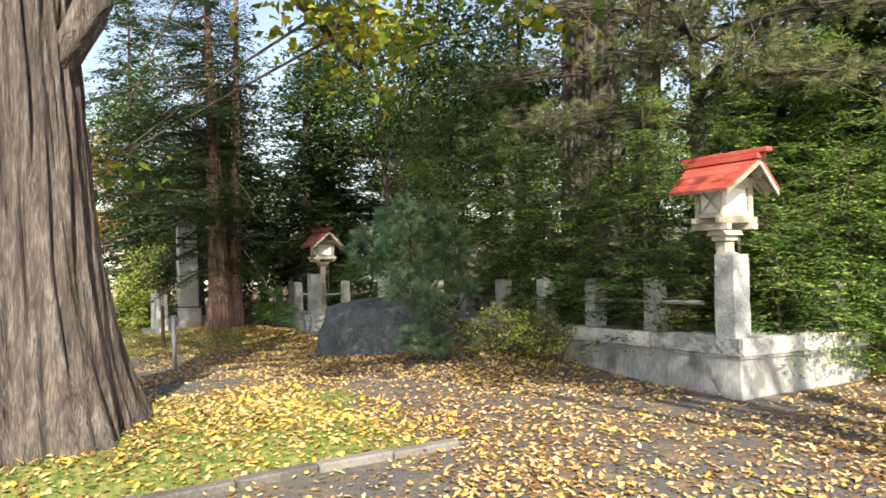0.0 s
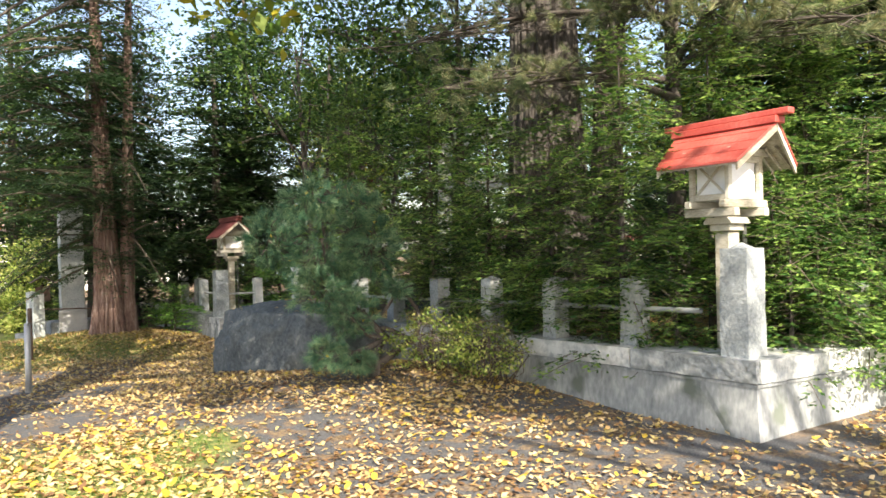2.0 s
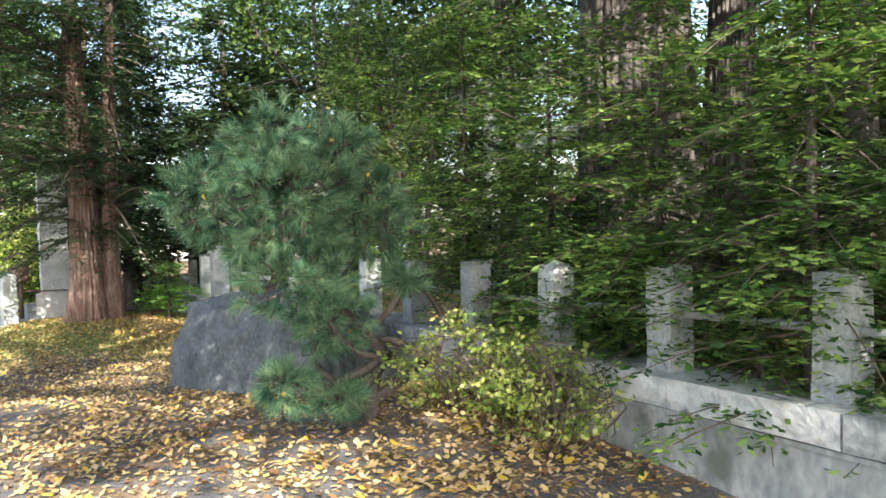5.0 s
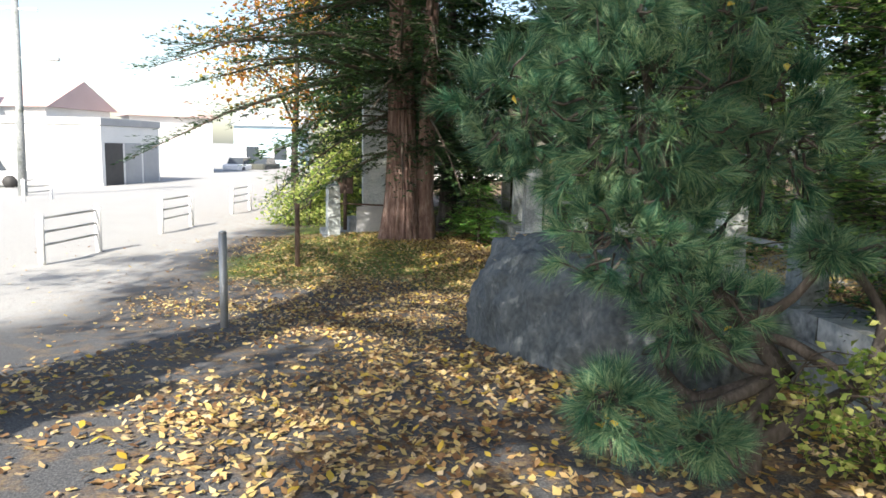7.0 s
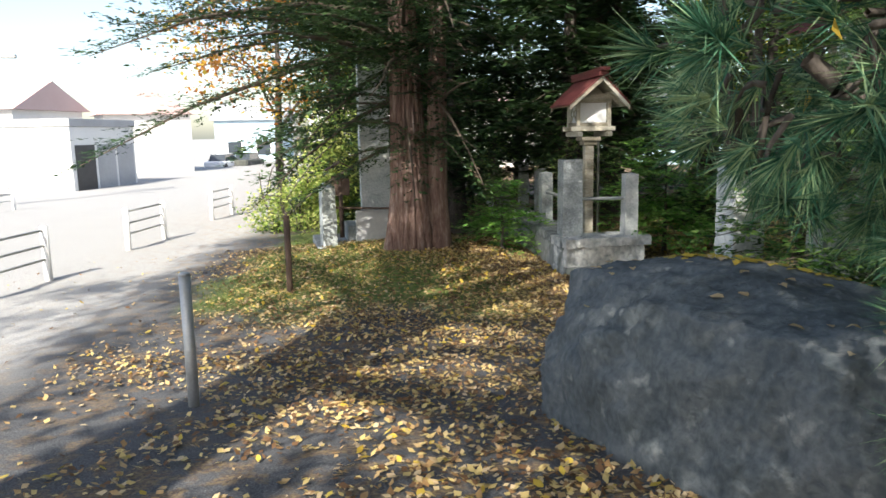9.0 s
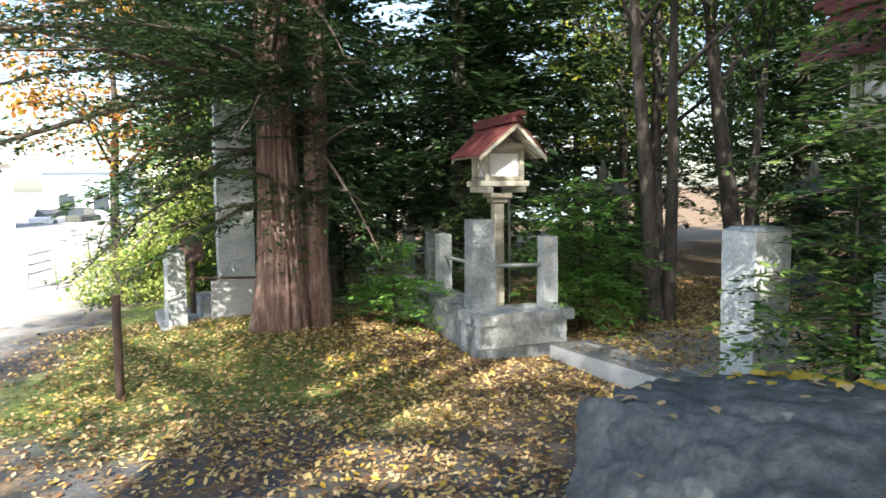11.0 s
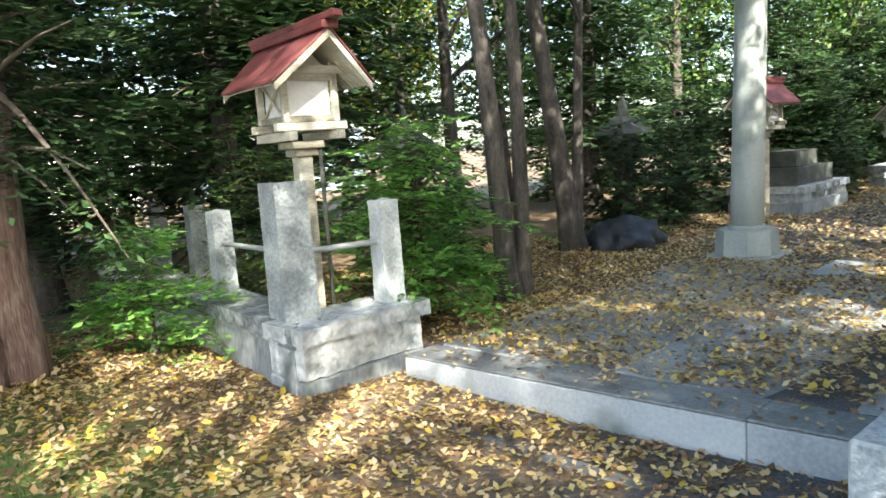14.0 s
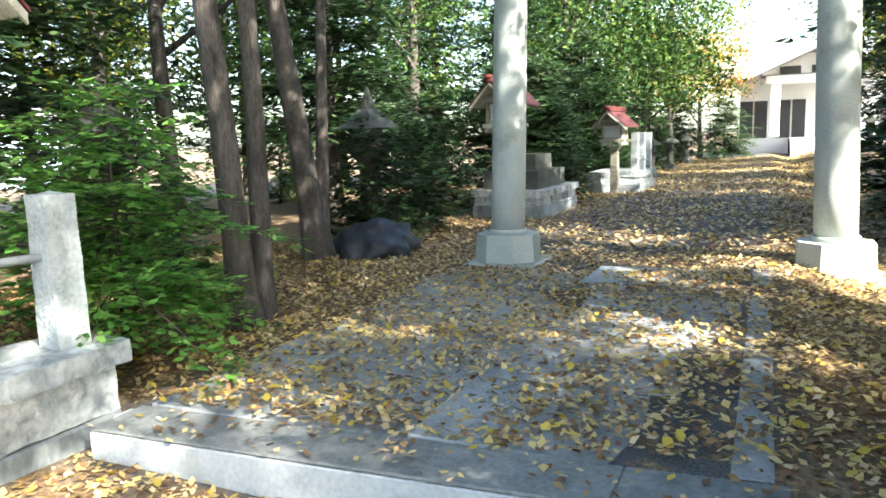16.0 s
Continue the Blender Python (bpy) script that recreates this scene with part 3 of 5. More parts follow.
# its return, which runs away from the street
boundary_wall("wall_return_south", (8.75, 4.0), 83.8, 2.14, 0.0, 0.335, 0.51, -0.03, "short hewn stone return wall at the corner", None, 1.2, seed=4)
for i, y in enumerate((5.55, 6.62, 7.7, 8.8, 9.95, 11.05, 12.1)):
    stone_post((wall_x(y) + 0.17, y, 0.54 - 0.022 * (y - 4.2)), 0.2, 0.66, "grey hewn stone fence post on the wall cap", seed=i)
for a, b in zip((4.75, 5.55, 6.62, 7.7, 8.8, 9.95, 11.05), (5.55, 6.62, 7.7, 8.8, 9.95, 11.05, 12.1)):
    rail((wall_x(a) + 0.17, a + 0.08, 0.92 - 0.022 * (a - 4.2)), (wall_x(b) + 0.17, b - 0.08, 0.92 - 0.022 * (b - 4.2)))
stone_post((6.83, 4.43, 0.565), 0.255, 0.87, "tall pale granite corner post on the wall", seed=21, point=0.05, group="tall granite posts")
for i, x in enumerate((8.5,)):
    stone_post((x, 4.36 - 0.1 * (x - 7), 0.52 - 0.035 * (x - 7)), 0.2, 0.62, "grey hewn stone fence post on the wall cap", seed=31 + i)

# second enclosure: corner pedestal and its street wall
boundary_wall("wall_street_north", (7.80, 16.92), WALL_YAW, 6.0, -0.5, -0.07, 0.06, 0.0, "grey cement wall with hewn stone cap beside the steps", None, 1.0, seed=7)


def pedestal_face():
    w = empty("wall_return_north", (0, 0, 0), "hewn stone return wall on a cement footing", "wall", kind="structure")
    part("footing", one_box((7.79, 16.795, -0.85), (8.965, 17.29, -0.33), 0.015), "concrete", w, "rough cement footing")
    x, k = 7.795, 0
    for l in (1.16,):
        part("face_stone", rough_block((x + 0.005, 16.80, -0.325), (x + l - 0.005, 17.28, -0.06), 0.06, 0.02, 40 + k), "hewn", w)
        x, k = x + l, k + 1
    x = 7.765
    for l in (1.255,):
        part("cap_stone", rough_block((x + 0.004, 16.75, -0.055), (x + l - 0.004, 17.31, 0.07), 0.06, 0.014, 50 + k), "hewn", w)
        x, k = x + l, k + 1


pedestal_face()
stone_post((8.02, 17.22, 0.065), 0.29, 1.05, "tall pale granite corner post on the wall", seed=61, point=0.0, group="tall granite posts")
stone_post((8.82, 17.02, 0.065), 0.19, 0.84, "grey hewn stone fence post on the wall cap", seed=62, point=0.02)
stone_post((8.25, 18.75, 0.055), 0.19, 0.8, "grey hewn stone fence post on the wall cap", seed=63, point=0.02)
for i, y in enumerate((20.2, 21.6)):
    stone_post((wall_x(y) + 0.16, y, 0.05), 0.19, 0.8, "grey hewn stone fence post on the wall cap", seed=64 + i)
rail((8.15, 17.16, 0.57), (8.76, 17.03, 0.57))
rail((8.06, 17.35, 0.57), (8.24, 18.67, 0.55))

# gate pillar on its plinth
pl = empty("gate_pillar", (7.66, 12.93, 0), "square pale granite gate pillar on a stepped plinth", "pillar", rz=-3)
part("shaft", rough_block((-0.135, -0.135, 0.272), (0.135, 0.135, 1.21), 0.07, 0.008, 71), "granite", pl)
cap = bmesh.new()
box(cap, (-0.138, -0.138, 1.205), (0.138, 0.138, 1.235), 0.008)
for v in cap.verts:
    if v.co.z > 1.22:
        v.co.x *= 0.8
        v.co.y *= 0.8
part("top", cap, "granite", pl)
part("plinth_block", one_box((-0.2, -0.24, -0.04), (0.5, 0.23, 0.27), 0.012), "granite", pl)
part("plinth_base", one_box((-0.17, -0.3, -0.6), (0.9, 0.26, -0.044), 0.012), "step", pl)


def part_tube(name, path, radii, parent, sides, mat, label=""):
    v, f = tube(path, radii, sides)
    ob = np_part(name, v, f, mat, parent, label, smooth=True)
    bm = bmesh.new()
    bm.from_mesh(ob.data)
    bmesh.ops.holes_fill(bm, edges=[e for e in bm.edges if e.is_boundary])
    bm.to_mesh(ob.data)
    bm.free()
    return ob


# ---- votive lanterns ----
def lantern(loc, rz, roof, label, z_pole, group="roofed lanterns on posts", name="shrine_lantern", pw=0.085, deep=1.0, rise=0.38):
    """A roofed box lantern on a square post; origin at its foot, plate 1.72 above z of the origin plus z_pole."""
    o = empty(name, loc, label, "lantern", group, rz)
    h = z_pole
    bm = bmesh.new()
    box(bm, (-pw, -pw, -0.3), (pw, pw, h - 0.12), 0.012)
    part("post", bm, "old_wood", o, "grey painted timber post")
    bm = bmesh.new()
    for z, w in ((h - 0.12, 0.1), (h - 0.06, 0.14)):
        box(bm, (-w, -w, z), (w, w, z + 0.058), 0.006)
    part("corbel", bm, "old_wood", o, "flaking timber corbel")
    for sx in (-1, 1):
        part("plate_beam", one_box((sx * 0.21 - 0.035, -0.31, h + 0.002), (sx * 0.21 + 0.035, 0.31, h + 0.072), 0.006), "old_wood", o)
        part("plate_beam", one_box((-0.31, sx * 0.21 - 0.035, h + 0.076), (0.31, sx * 0.21 + 0.035, h + 0.14), 0.006), "old_wood", o)
    b0, b1, hw = h + 0.142, h + 0.52, 0.22
    part("light_box", one_box((-hw + 0.03, -hw + 0.03, b0), (hw - 0.03, hw - 0.03, b1 - 0.003)), "white", o, "white translucent panels")
    for sx in (-1, 1):
        for sy in (-1, 1):
            part("corner_stile", one_box((sx * hw - 0.025, sy * hw - 0.025, b0), (sx * hw + 0.025, sy * hw + 0.025, b1), 0.004), "old_wood", o)
    for s in (-1, 1):
        for z0, z1 in ((b0, b0 + 0.05), (b1 - 0.06, b1 - 0.004)):
            part("panel_rail", one_box((-hw + 0.026, s * hw - 0.025, z0), (hw - 0.026, s * hw + 0.018, z1), 0.003), "old_wood", o)
            part("panel_rail", one_box((s * hw - 0.02, -hw + 0.026, z0), (s * hw + 0.015, hw - 0.026, z1), 0.003), "old_wood", o)
        for q in (-1, 1):
            L = math.hypot(0.34, 0.27)
            m = pose(s * (hw - 0.004 + 0.006 * q), 0, (b0 + b1) / 2, q * math.degrees(math.atan2(0.27, 0.34)))
            part("cross_brace", one_box((-0.006, -L / 2, -0.011), (0.006, L / 2, 0.011), 0, m), "old_wood", o)
    # roof: slopes face across, the ridge runs along y, its ends rake outwards
    e, r, hx = h + 0.44, h + 0.44 + rise, 0.43
    for s in (-1, 1):
        bm = bmesh.new()
        t = 0.022
        top = [(s * 0.0, -0.62, r), (s * 0.0, 0.62, r), (s * hx, 0.5, e), (s * hx, -0.5, e)]
        vs = [bm.verts.new(p) for p in top] + [bm.verts.new((p[0], p[1], p[2] - t)) for p in top]
        for q in ((0, 1, 2, 3), (7, 6, 5, 4), (0, 4, 5, 1), (1, 5, 6, 2), (2, 6, 7, 3), (3, 7, 4, 0)):
            bm.faces.new([vs[i] for i in q])
        bmesh.ops.recalc_face_normals(bm, faces=bm.faces[:])
        sl = part("roof_slope", bm, roof, o, "red painted sheet roof")
        for k in range(1, 4 if roof == "red" else 1):
            u = k / 4
            y = 0.62 - 0.12 * u
            m = pose(s * hx * u, 0, r - (r - e) * u + 0.004, 0, s * math.degrees(math.atan2(r - e, hx)), 0)
            part("sheet_lap", one_box((-0.005, -y + 0.005, -0.003), (0.005, y - 0.005, 0.001), 0, m), roof, sl)
        bm = bmesh.new()
        low = [(s * 0.012, -0.585, r - 0.04), (s * 0.012, 0.585, r - 0.04), (s * (hx - 0.015), 0.47, e - 0.027), (s * (hx - 0.015), -0.47, e - 0.027)]
        vs = [bm.verts.new(p) for p in low] + [bm.verts.new((p[0], p[1], p[2] - 0.01)) for p in low]
        for q in ((0, 1, 2, 3), (7, 6, 5, 4), (0, 4, 5, 1), (1, 5, 6, 2), (2, 6, 7, 3), (3, 7, 4, 0)):
            bm.faces.new([vs[i] for i in q])
        bmesh.ops.recalc_face_normals(bm, faces=bm.faces[:])
        part("soffit", bm, "old_wood", o, "pale boarded underside of the roof")
        for sy in (-1, 1):
            bm = bmesh.new()
            p = [(s * 0.004, sy * 0.598, r - 0.03), (s * hx * 0.97, sy * 0.485, e - 0.026)]
            vv = []
            for x, y, z in p:
                for dy in (-0.012, 0.012):
                    for dz in (0, -0.058):
                        vv.append(bm.verts.new((x, y + dy, z + dz)))
            for q in ((0, 1, 3, 2), (4, 6, 7, 5), (0, 2, 6, 4), (1, 5, 7, 3), (0, 4, 5, 1), (2, 3, 7, 6)):
                bm.faces.new([vv[i] for i in q])
            bmesh.ops.recalc_face_normals(bm, faces=bm.faces[:])
            part("bargeboard", bm, "old_wood", o, "pale timber bargeboard")
        for k in range(9):
            y = -0.45 + 0.9 * k / 8
            m = pose(s * (hx - 0.14), y, e + rise * 0.14 / hx - 0.05, 0, s * math.degrees(math.atan2(r - e, hx)), 0)
            part("rafter", one_box((-0.14, -0.011, -0.02), (0.15, 0.011, 0.012), 0, m), "old_wood", o)
    for sy in (-1, 1):
        part("tie_beam", one_box((-0.27, sy * 0.27 - 0.022, b1 - 0.01), (0.27, sy * 0.27 + 0.022, b1 + 0.05), 0.004), "old_wood", o)
        bm = bmesh.new()
        vs = [bm.verts.new(p) for p in ((-0.2, sy * 0.2, b1), (0.2, sy * 0.2, b1), (0, sy * 0.2, r - 0.08))]
        bm.faces.new(vs)
        ex = bmesh.ops.extrude_face_region(bm, geom=bm.faces[:])
        bmesh.ops.translate(bm, vec=(0, -sy * 0.02, 0), verts=[v for v in ex["geom"] if isinstance(v, bmesh.types.BMVert)])
        bmesh.ops.recalc_face_normals(bm, faces=bm.faces[:])
        part("gable", bm, "old_wood", o, "yellowed timber gable board")
    bm = bmesh.new()
    box(bm, (-0.07, -0.64, r - 0.03), (0.07, 0.64, r + 0.03), 0.006)
    part("ridge_saddle", bm, roof, o)
    bm = bmesh.new()
    box(bm, (-0.045, -0.76, r + 0.033), (0.045, 0.76, r + 0.085), 0.008)
    part("ridge_beam", bm, roof, o, "projecting red ridge beam")
    part_tube("conduit", np.array([[0.12, -0.09, -0.3], [0.12, -0.09, h - 0.02]]), [0.017, 0.017], o, 10, "dark_stone", "thin dark grey conduit")
    for c in o.children_recursive:
        for v in c.data.vertices:
            if v.co.z > h - 0.01:
                v.co.y *= deep
    return o


lantern((7.21, 4.75, 0.4), WALL_YAW, "red", "timber box lantern with bright red roof on a post", 1.30, deep=0.8, rise=0.33, pw=0.075)
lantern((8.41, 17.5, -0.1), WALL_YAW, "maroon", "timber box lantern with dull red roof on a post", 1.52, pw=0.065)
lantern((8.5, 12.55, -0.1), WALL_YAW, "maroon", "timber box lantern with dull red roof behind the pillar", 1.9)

# ---- steps and paving ----
st = empty("front_step", (0, 0, 0), "long grey stone step strewn with yellow leaves", "step", kind="structure")
def step_top(y):
    return -0.215 - 0.03 * (y - 13.91)


y = 13.36
for l in (0.62, 2.68):
    for name, lo, hi, mat, lab in (("step_stone", (8.62, y + 0.002, -0.75), (8.98, y + l - 0.002, -0.02), "pale_step", ""),
                                   ("tread", (8.625, y + 0.001, -0.018), (8.978, y + l - 0.001, 0.0), "tread", "dark weathered top of the step")):
        bm = one_box(lo, hi, 0.006)
        for v in bm.verts:
            if v.co.z > -0.4:
                v.co.z += step_top(v.co.y)
        part(name, bm, mat, st, lab)
    y += l
part("step_stone", one_box((8.85, 16.665, -0.75), (9.2, 16.76, -0.33), 0.01), "pale_step", st)
kerb = empty("low_kerb", (0, 0, 0), "flush grey stone kerb half buried in leaves", "kerb", kind="structure")
for i in range(3):
    part("kerb_stone", one_box((8.04, 14.0 + 0.92 * i, -0.7), (8.15, 14.91 + 0.92 * i, -0.462 - 0.01 * i), 0.01), "kerb", kerb)


# ---- torii ----
def torii():
    t = empty("torii_gate", (13.75, 14.5, -0.27), "pale grey stone torii gate over the approach", "torii gate")
    for y in (-1.62, 1.62):
        s = -1 if y > 0 else 1
        part("footing_slab", one_box((-0.42, y - 0.42, -0.3), (0.42, y + 0.42, 0.045), 0.03), "torii", t)
        bm = bmesh.new()
        r = bmesh.ops.create_cone(bm, cap_ends=True, segments=8, radius1=0.37, radius2=0.35, depth=0.3)
        bmesh.ops.translate(bm, vec=(0, y, 0.2), verts=r["verts"])
        bmesh.ops.rotate(bm, cent=(0, y, 0), matrix=Matrix.Rotation(radians(22.5), 3, 'Z'), verts=r["verts"])
        part("base_block", bm, "torii", t, "octagonal base block")
        u = np.linspace(0, 1, 10)
        path = np.stack([0 * u, y + s * 0.12 * u, 0.35 + 4.1 * u], 1)
        col = part_tube("column", path, 0.19 - 0.02 * u, t, 28, "torii")
        ring = part_tube("base_ring", np.array([[0, y, 0.345], [0, y, 0.40]]), [0.215, 0.21], col, 28, "torii")
    part("tie_beam", one_box((-0.1, -1.52, 3.2), (0.1, 1.52, 3.52), 0.015), "torii", t)
    for z0, z1, w, l in ((4.35, 4.55, 0.16, 2.5), (4.553, 4.82, 0.2, 2.75)):
        bm = bmesh.new()
        box(bm, (-w, -l, z0), (w, l, z1), 0.02)
        part("top_beam", bm, "torii", t)


torii()


# ---- boulder and its pine ----
def boulder(loc, size, label, seed, mat="rock", name="boulder"):
    bm = bmesh.new()
    bmesh.ops.create_icosphere(bm, subdivisions=6, radius=1)
    g = np.random.default_rng(int(seed * 10))
    planes = [(Vector(unit(g.normal(size=3))), g.uniform(0.9, 1.03)) for _ in range(46)]
    for v in bm.verts:
        n = v.co.normalized()
        d = min(h / max(0.05, n.dot(p)) for p, h in planes)
        w = n + 0.12 * noise.noise_vector(n * 3.1)
        d = 0.75 * min(d, 1.12) + 0.27 + 0.07 * noise.noise(n * 1.3 + Vector((seed, 0, 0))) + 0.075 * (abs(noise.noise(w * 3.6)) - 0.2) + 0.045 * (abs(noise.noise(w * 8.3)) - 0.2) + 0.03 * noise.noise(w * 17) + 0.014 * noise.noise(n * 41)
        crack = abs(noise.noise(n * 1.9 + 0.25 * noise.noise_vector(n * 5) + Vector((4, seed, 2))))
        d -= 0.035 * max(0, 0.05 - crack) / 0.05
        q = Vector([math.copysign(abs(c) ** e, c) for c, e in zip(n, (0.92, 0.95, 0.76))])
        v.co = Vector((q.x * size[0] * d, q.y * size[1] * d, q.z * size[2] * d))
        if v.co.z > size[2] * 0.7:
            v.co.z = size[2] * 0.7 + (v.co.z - size[2] * 0.7) * 0.35
    ob = part(name, bm, mat, smooth=True)
    ob.matrix_basis = pose(*loc, 0, 0, 16)
    return tagged(ob, label, "rock")


boulder((6.47, 10.95, -0.25), (0.7, 1.46, 1.25), "large dark grey boulder with fallen leaves on top", 3.3)


def garden_pine():
    g = np.random.default_rng(11)
    t = empty("garden_pine", (6.2, 8.55, 0.03), "crooked blue-green five-needle pine leaning over the boulder", "pine tree")
    trunk = np.array([(-0.15, -0.1, -0.2), (-0.12, -0.05, 0.15), (0.08, 0.0, 0.42), (0.02, 0.25, 0.62), (-0.2, 0.4, 0.85), (-0.3, 0.5, 1.3), (-0.4, 0.6, 1.85)])
    wood = [tube(trunk, [0.085, 0.07, 0.06, 0.052, 0.042, 0.032, 0.015], 10, 0.06, 5)]
    ell = [(-0.5, 0.42, 1.6, 0.66, 0.55, 0.55), (-1.08, 0.62, 1.6, 0.38, 0.36, 0.34), (-0.62, 0.45, 2.1, 0.4, 0.4, 0.26), (0.1, 0.25, 1.5, 0.36, 0.4, 0.4),
           (-0.5, 0.35, 1.0, 0.5, 0.4, 0.3), (-0.8, -0.08, 0.36, 0.24, 0.26, 0.17), (-0.35, 0.1, 0.72, 0.34, 0.34, 0.26), (-0.22, 0.05, 1.98, 0.26, 0.26, 0.22), (-0.45, -0.2, 0.22, 0.2, 0.2, 0.1), (0.3, 0.0, 1.0, 0.14, 0.16, 0.1)]
    # bare crooked limbs beside the boulder
    for path, r0 in ((((-0.1, -0.05, 0.1), (0.22, -0.12, 0.3), (0.5, -0.05, 0.36), (0.72, 0.1, 0.62), (0.62, 0.2, 0.85), (0.3, 0.05, 0.98)), 0.05),
                     (((0.05, 0.0, 0.4), (-0.25, 0.2, 0.22), (-0.42, 0.28, 0.42), (-0.3, 0.3, 0.72), (-0.45, 0.3, 1.0)), 0.04),
                     (((0.45, -0.05, 0.35), (0.3, 0.3, 0.5), (-0.05, 0.45, 0.45), (-0.3, 0.5, 0.75)), 0.035)):
        k = np.array(path)
        u = np.linspace(0, len(k) - 1, 18)
        pts = np.stack([np.interp(u, np.arange(len(k)), k[:, c]) for c in range(3)], 1)
        pts[1:-1] = (pts[:-2] + pts[1:-1] * 2 + pts[2:]) / 4
        wood.append(tube(pts, np.linspace(r0, 0.014, 18), 8, 0.06, 6))
    tips, dirs = [], []
    for bx, by, bz, rx, ry, rz in ell:
        n = int(980 * rx * ry * rz) + 28
        k = trunk[np.clip(int((bz + 0.2) / 0.34), 2, 6)]
        hub = np.array([bx, by, bz])
        wood.append(tube(curve_points(k, hub, (0, 0, -0.1), 6), np.linspace(0.035, 0.018, 6), 6))
        for c in blobs(g, [(bx, by, bz, rx, ry, rz)], n):
            d = unit(c - hub + np.array([0, 0, -0.02]))
            tips.append(c)
            dirs.append(unit(d * 0.8 + np.array([0, 0, 0.3]) + g.normal(0, 0.25, 3)))
            if g.uniform() < 0.4:
                wood.append(tube(curve_points(hub + (c - hub) * 0.55, c, g.normal(0, 0.05, 3) - np.array([0, 0, 0.05]), 4), np.linspace(0.009, 0.004, 4), 4))
    np_part("trunk", *join(wood), "dark_bark", t, smooth=True)
    np_part("needles", *needle_tufts(g, np.array(tips), np.array(dirs), 0.13, 120, 0.0021, 0.72), "pine", t)
    caught = np.array(tips)[g.choice(len(tips), 34, replace=False)] + np.array(unit(g.normal(size=(34, 3)))) * 0.05
    np_part("caught_leaves", *random_leaves(caught, 0.06, g), "yellow_leaf", t, "yellow leaves caught among the needles")


garden_pine()

# ---- posts, kerb, street things ----
for (x, y, h, mat, lab, lean) in ((3.40, 13.1, 0.98, "steel", "thin galvanised steel post in the leaves", 1.0), (4.15, 16.9, 0.97, "rust", "thin dark brown timber post on the lawn", -0.5)):
    z = float(ground_z(x, y))
    p = empty("marker_post", (x, y, z), lab, "post")
    part_tube("shaft", np.array([[0, 0, -0.3], [0, 0, h - 0.02]]), [0.04, 0.04], p, 14, mat)
    part_tube("cap", np.array([[0, 0, h - 0.02], [0, 0, h]]), [0.042, 0.033], p, 14, mat)

k = empty("lawn_kerb", (0, 0, 0), "worn grey concrete kerb along the lawn", "kerb", kind="structure")
kx, ky, ka = 3.42, 4.72, 0.0
for i in range(6):
    l = 0.6
    a = radians(176 - 0.5 * i + (4 if i > 1 else 0))
    part("kerb_stone", one_box((0.006, -0.06, -0.25), (l - 0.006, 0.06, 0.06), 0.012, pose(kx, ky, float(ground_z(kx, ky - 0.3)), 0, 0, math.degrees(a))), "kerb", k)
    kx, ky = kx + l * math.cos(a), ky + l * math.sin(a)



# ---- paving of the approach: flagstones and an edge kerb ----
def paving():
    pv = empty("pavement_approach", (0, 0, 0), "worn grey flagstone paving strewn with leaves", "pavement", kind="structure")
    g = np.random.default_rng(5)
    x = 8.99
    row = 0
    while x < 13.0:
        w = g.uniform(0.75, 0.95)
        y = 13.62
        while y < 16.6:
            l = g.uniform(0.9, 1.5)
            if 16.62 - y - l < 0.5:
                l = 16.62 - y
            zc = float(ground_z(x + w / 2, y + l / 2))
            m = pose(x + w / 2, y + l / 2, zc + 0.012 + g.uniform(0, 0.006), g.normal(0, 0.25), g.normal(0, 0.25))
            part("flagstone", one_box((-w / 2 + 0.007, -l / 2 + 0.007, -0.07), (w / 2 - 0.007, l / 2 - 0.007, 0.012), 0.008, m), "step", pv)
            y += l
        x += w
        row += 1
    x = 8.99
    while x < 13:
        l = 0.9
        part("edge_stone", one_box((0.006, -0.08, -0.1), (l - 0.006, 0.08, 0.004), 0.003, pose(x, 13.5, float(ground_z(x + 0.4, 13.5)))), "step", pv)
        x += l


paving()

# ---- large trees ----
low = [(2.3, -0.4, 3.5, 1.3, 1.2, 0.35), (3.7, -0.4, 3.85, 1.5, 1.2, 0.4), (1.2, 1.1, 2.5, 0.4, 0.4, 0.5)]
# high lobes are unseen, added to shade the pillar, boulder and second lantern
big_tree = broad_tree((0.5, 6.7, 0.1), 16, 0.63, [(0.8, 1.7, 10, 5.0, 4.6, 3.0), (-1.6, -1.2, 8, 4, 4, 2.5), (3.3, 1.6, 8.8, 3.0, 2.8, 1.6), (3.3, 1.6, 8.8, 3.0, 2.8, 1.6), (0.9, -4.2, 9.3, 2.3, 2.0, 1.4), (4.0, 3.1, 8.8, 2.0, 2.0, 1.4), (4.0, 3.1, 8.8, 2.0, 2.0, 1.4), (1.0, -5.4, 9.0, 2.6, 2.4, 1.5), (2.6, -0.8, 9.2, 2.2, 2.0, 1.3), (3.6, 2.4, 7.6, 2.2, 2.0, 1.0)] + [(2.3, -3.4, 9.0, 1.6, 1.6, 1.0)] * 3 + low * 4,
                      250, 100, 0.14, "bark", "autumn", "huge old tree with deeply ridged grey-brown bark", seed=21, spread=0.31, limbs=24, flare=1.56, ridged=True)
stub = np_part("broken_branch", *tube(np.array([(0.25, -0.28, 3.0), (0.42, -0.4, 3.2), (0.52, -0.46, 3.42), (0.62, -0.5, 3.5), (0.7, -0.5, 3.48)]), [0.17, 0.13, 0.14, 0.1, 0.02], 16, 0.1, 4), "bark", big_tree, "broken stub of a limb", smooth=True)
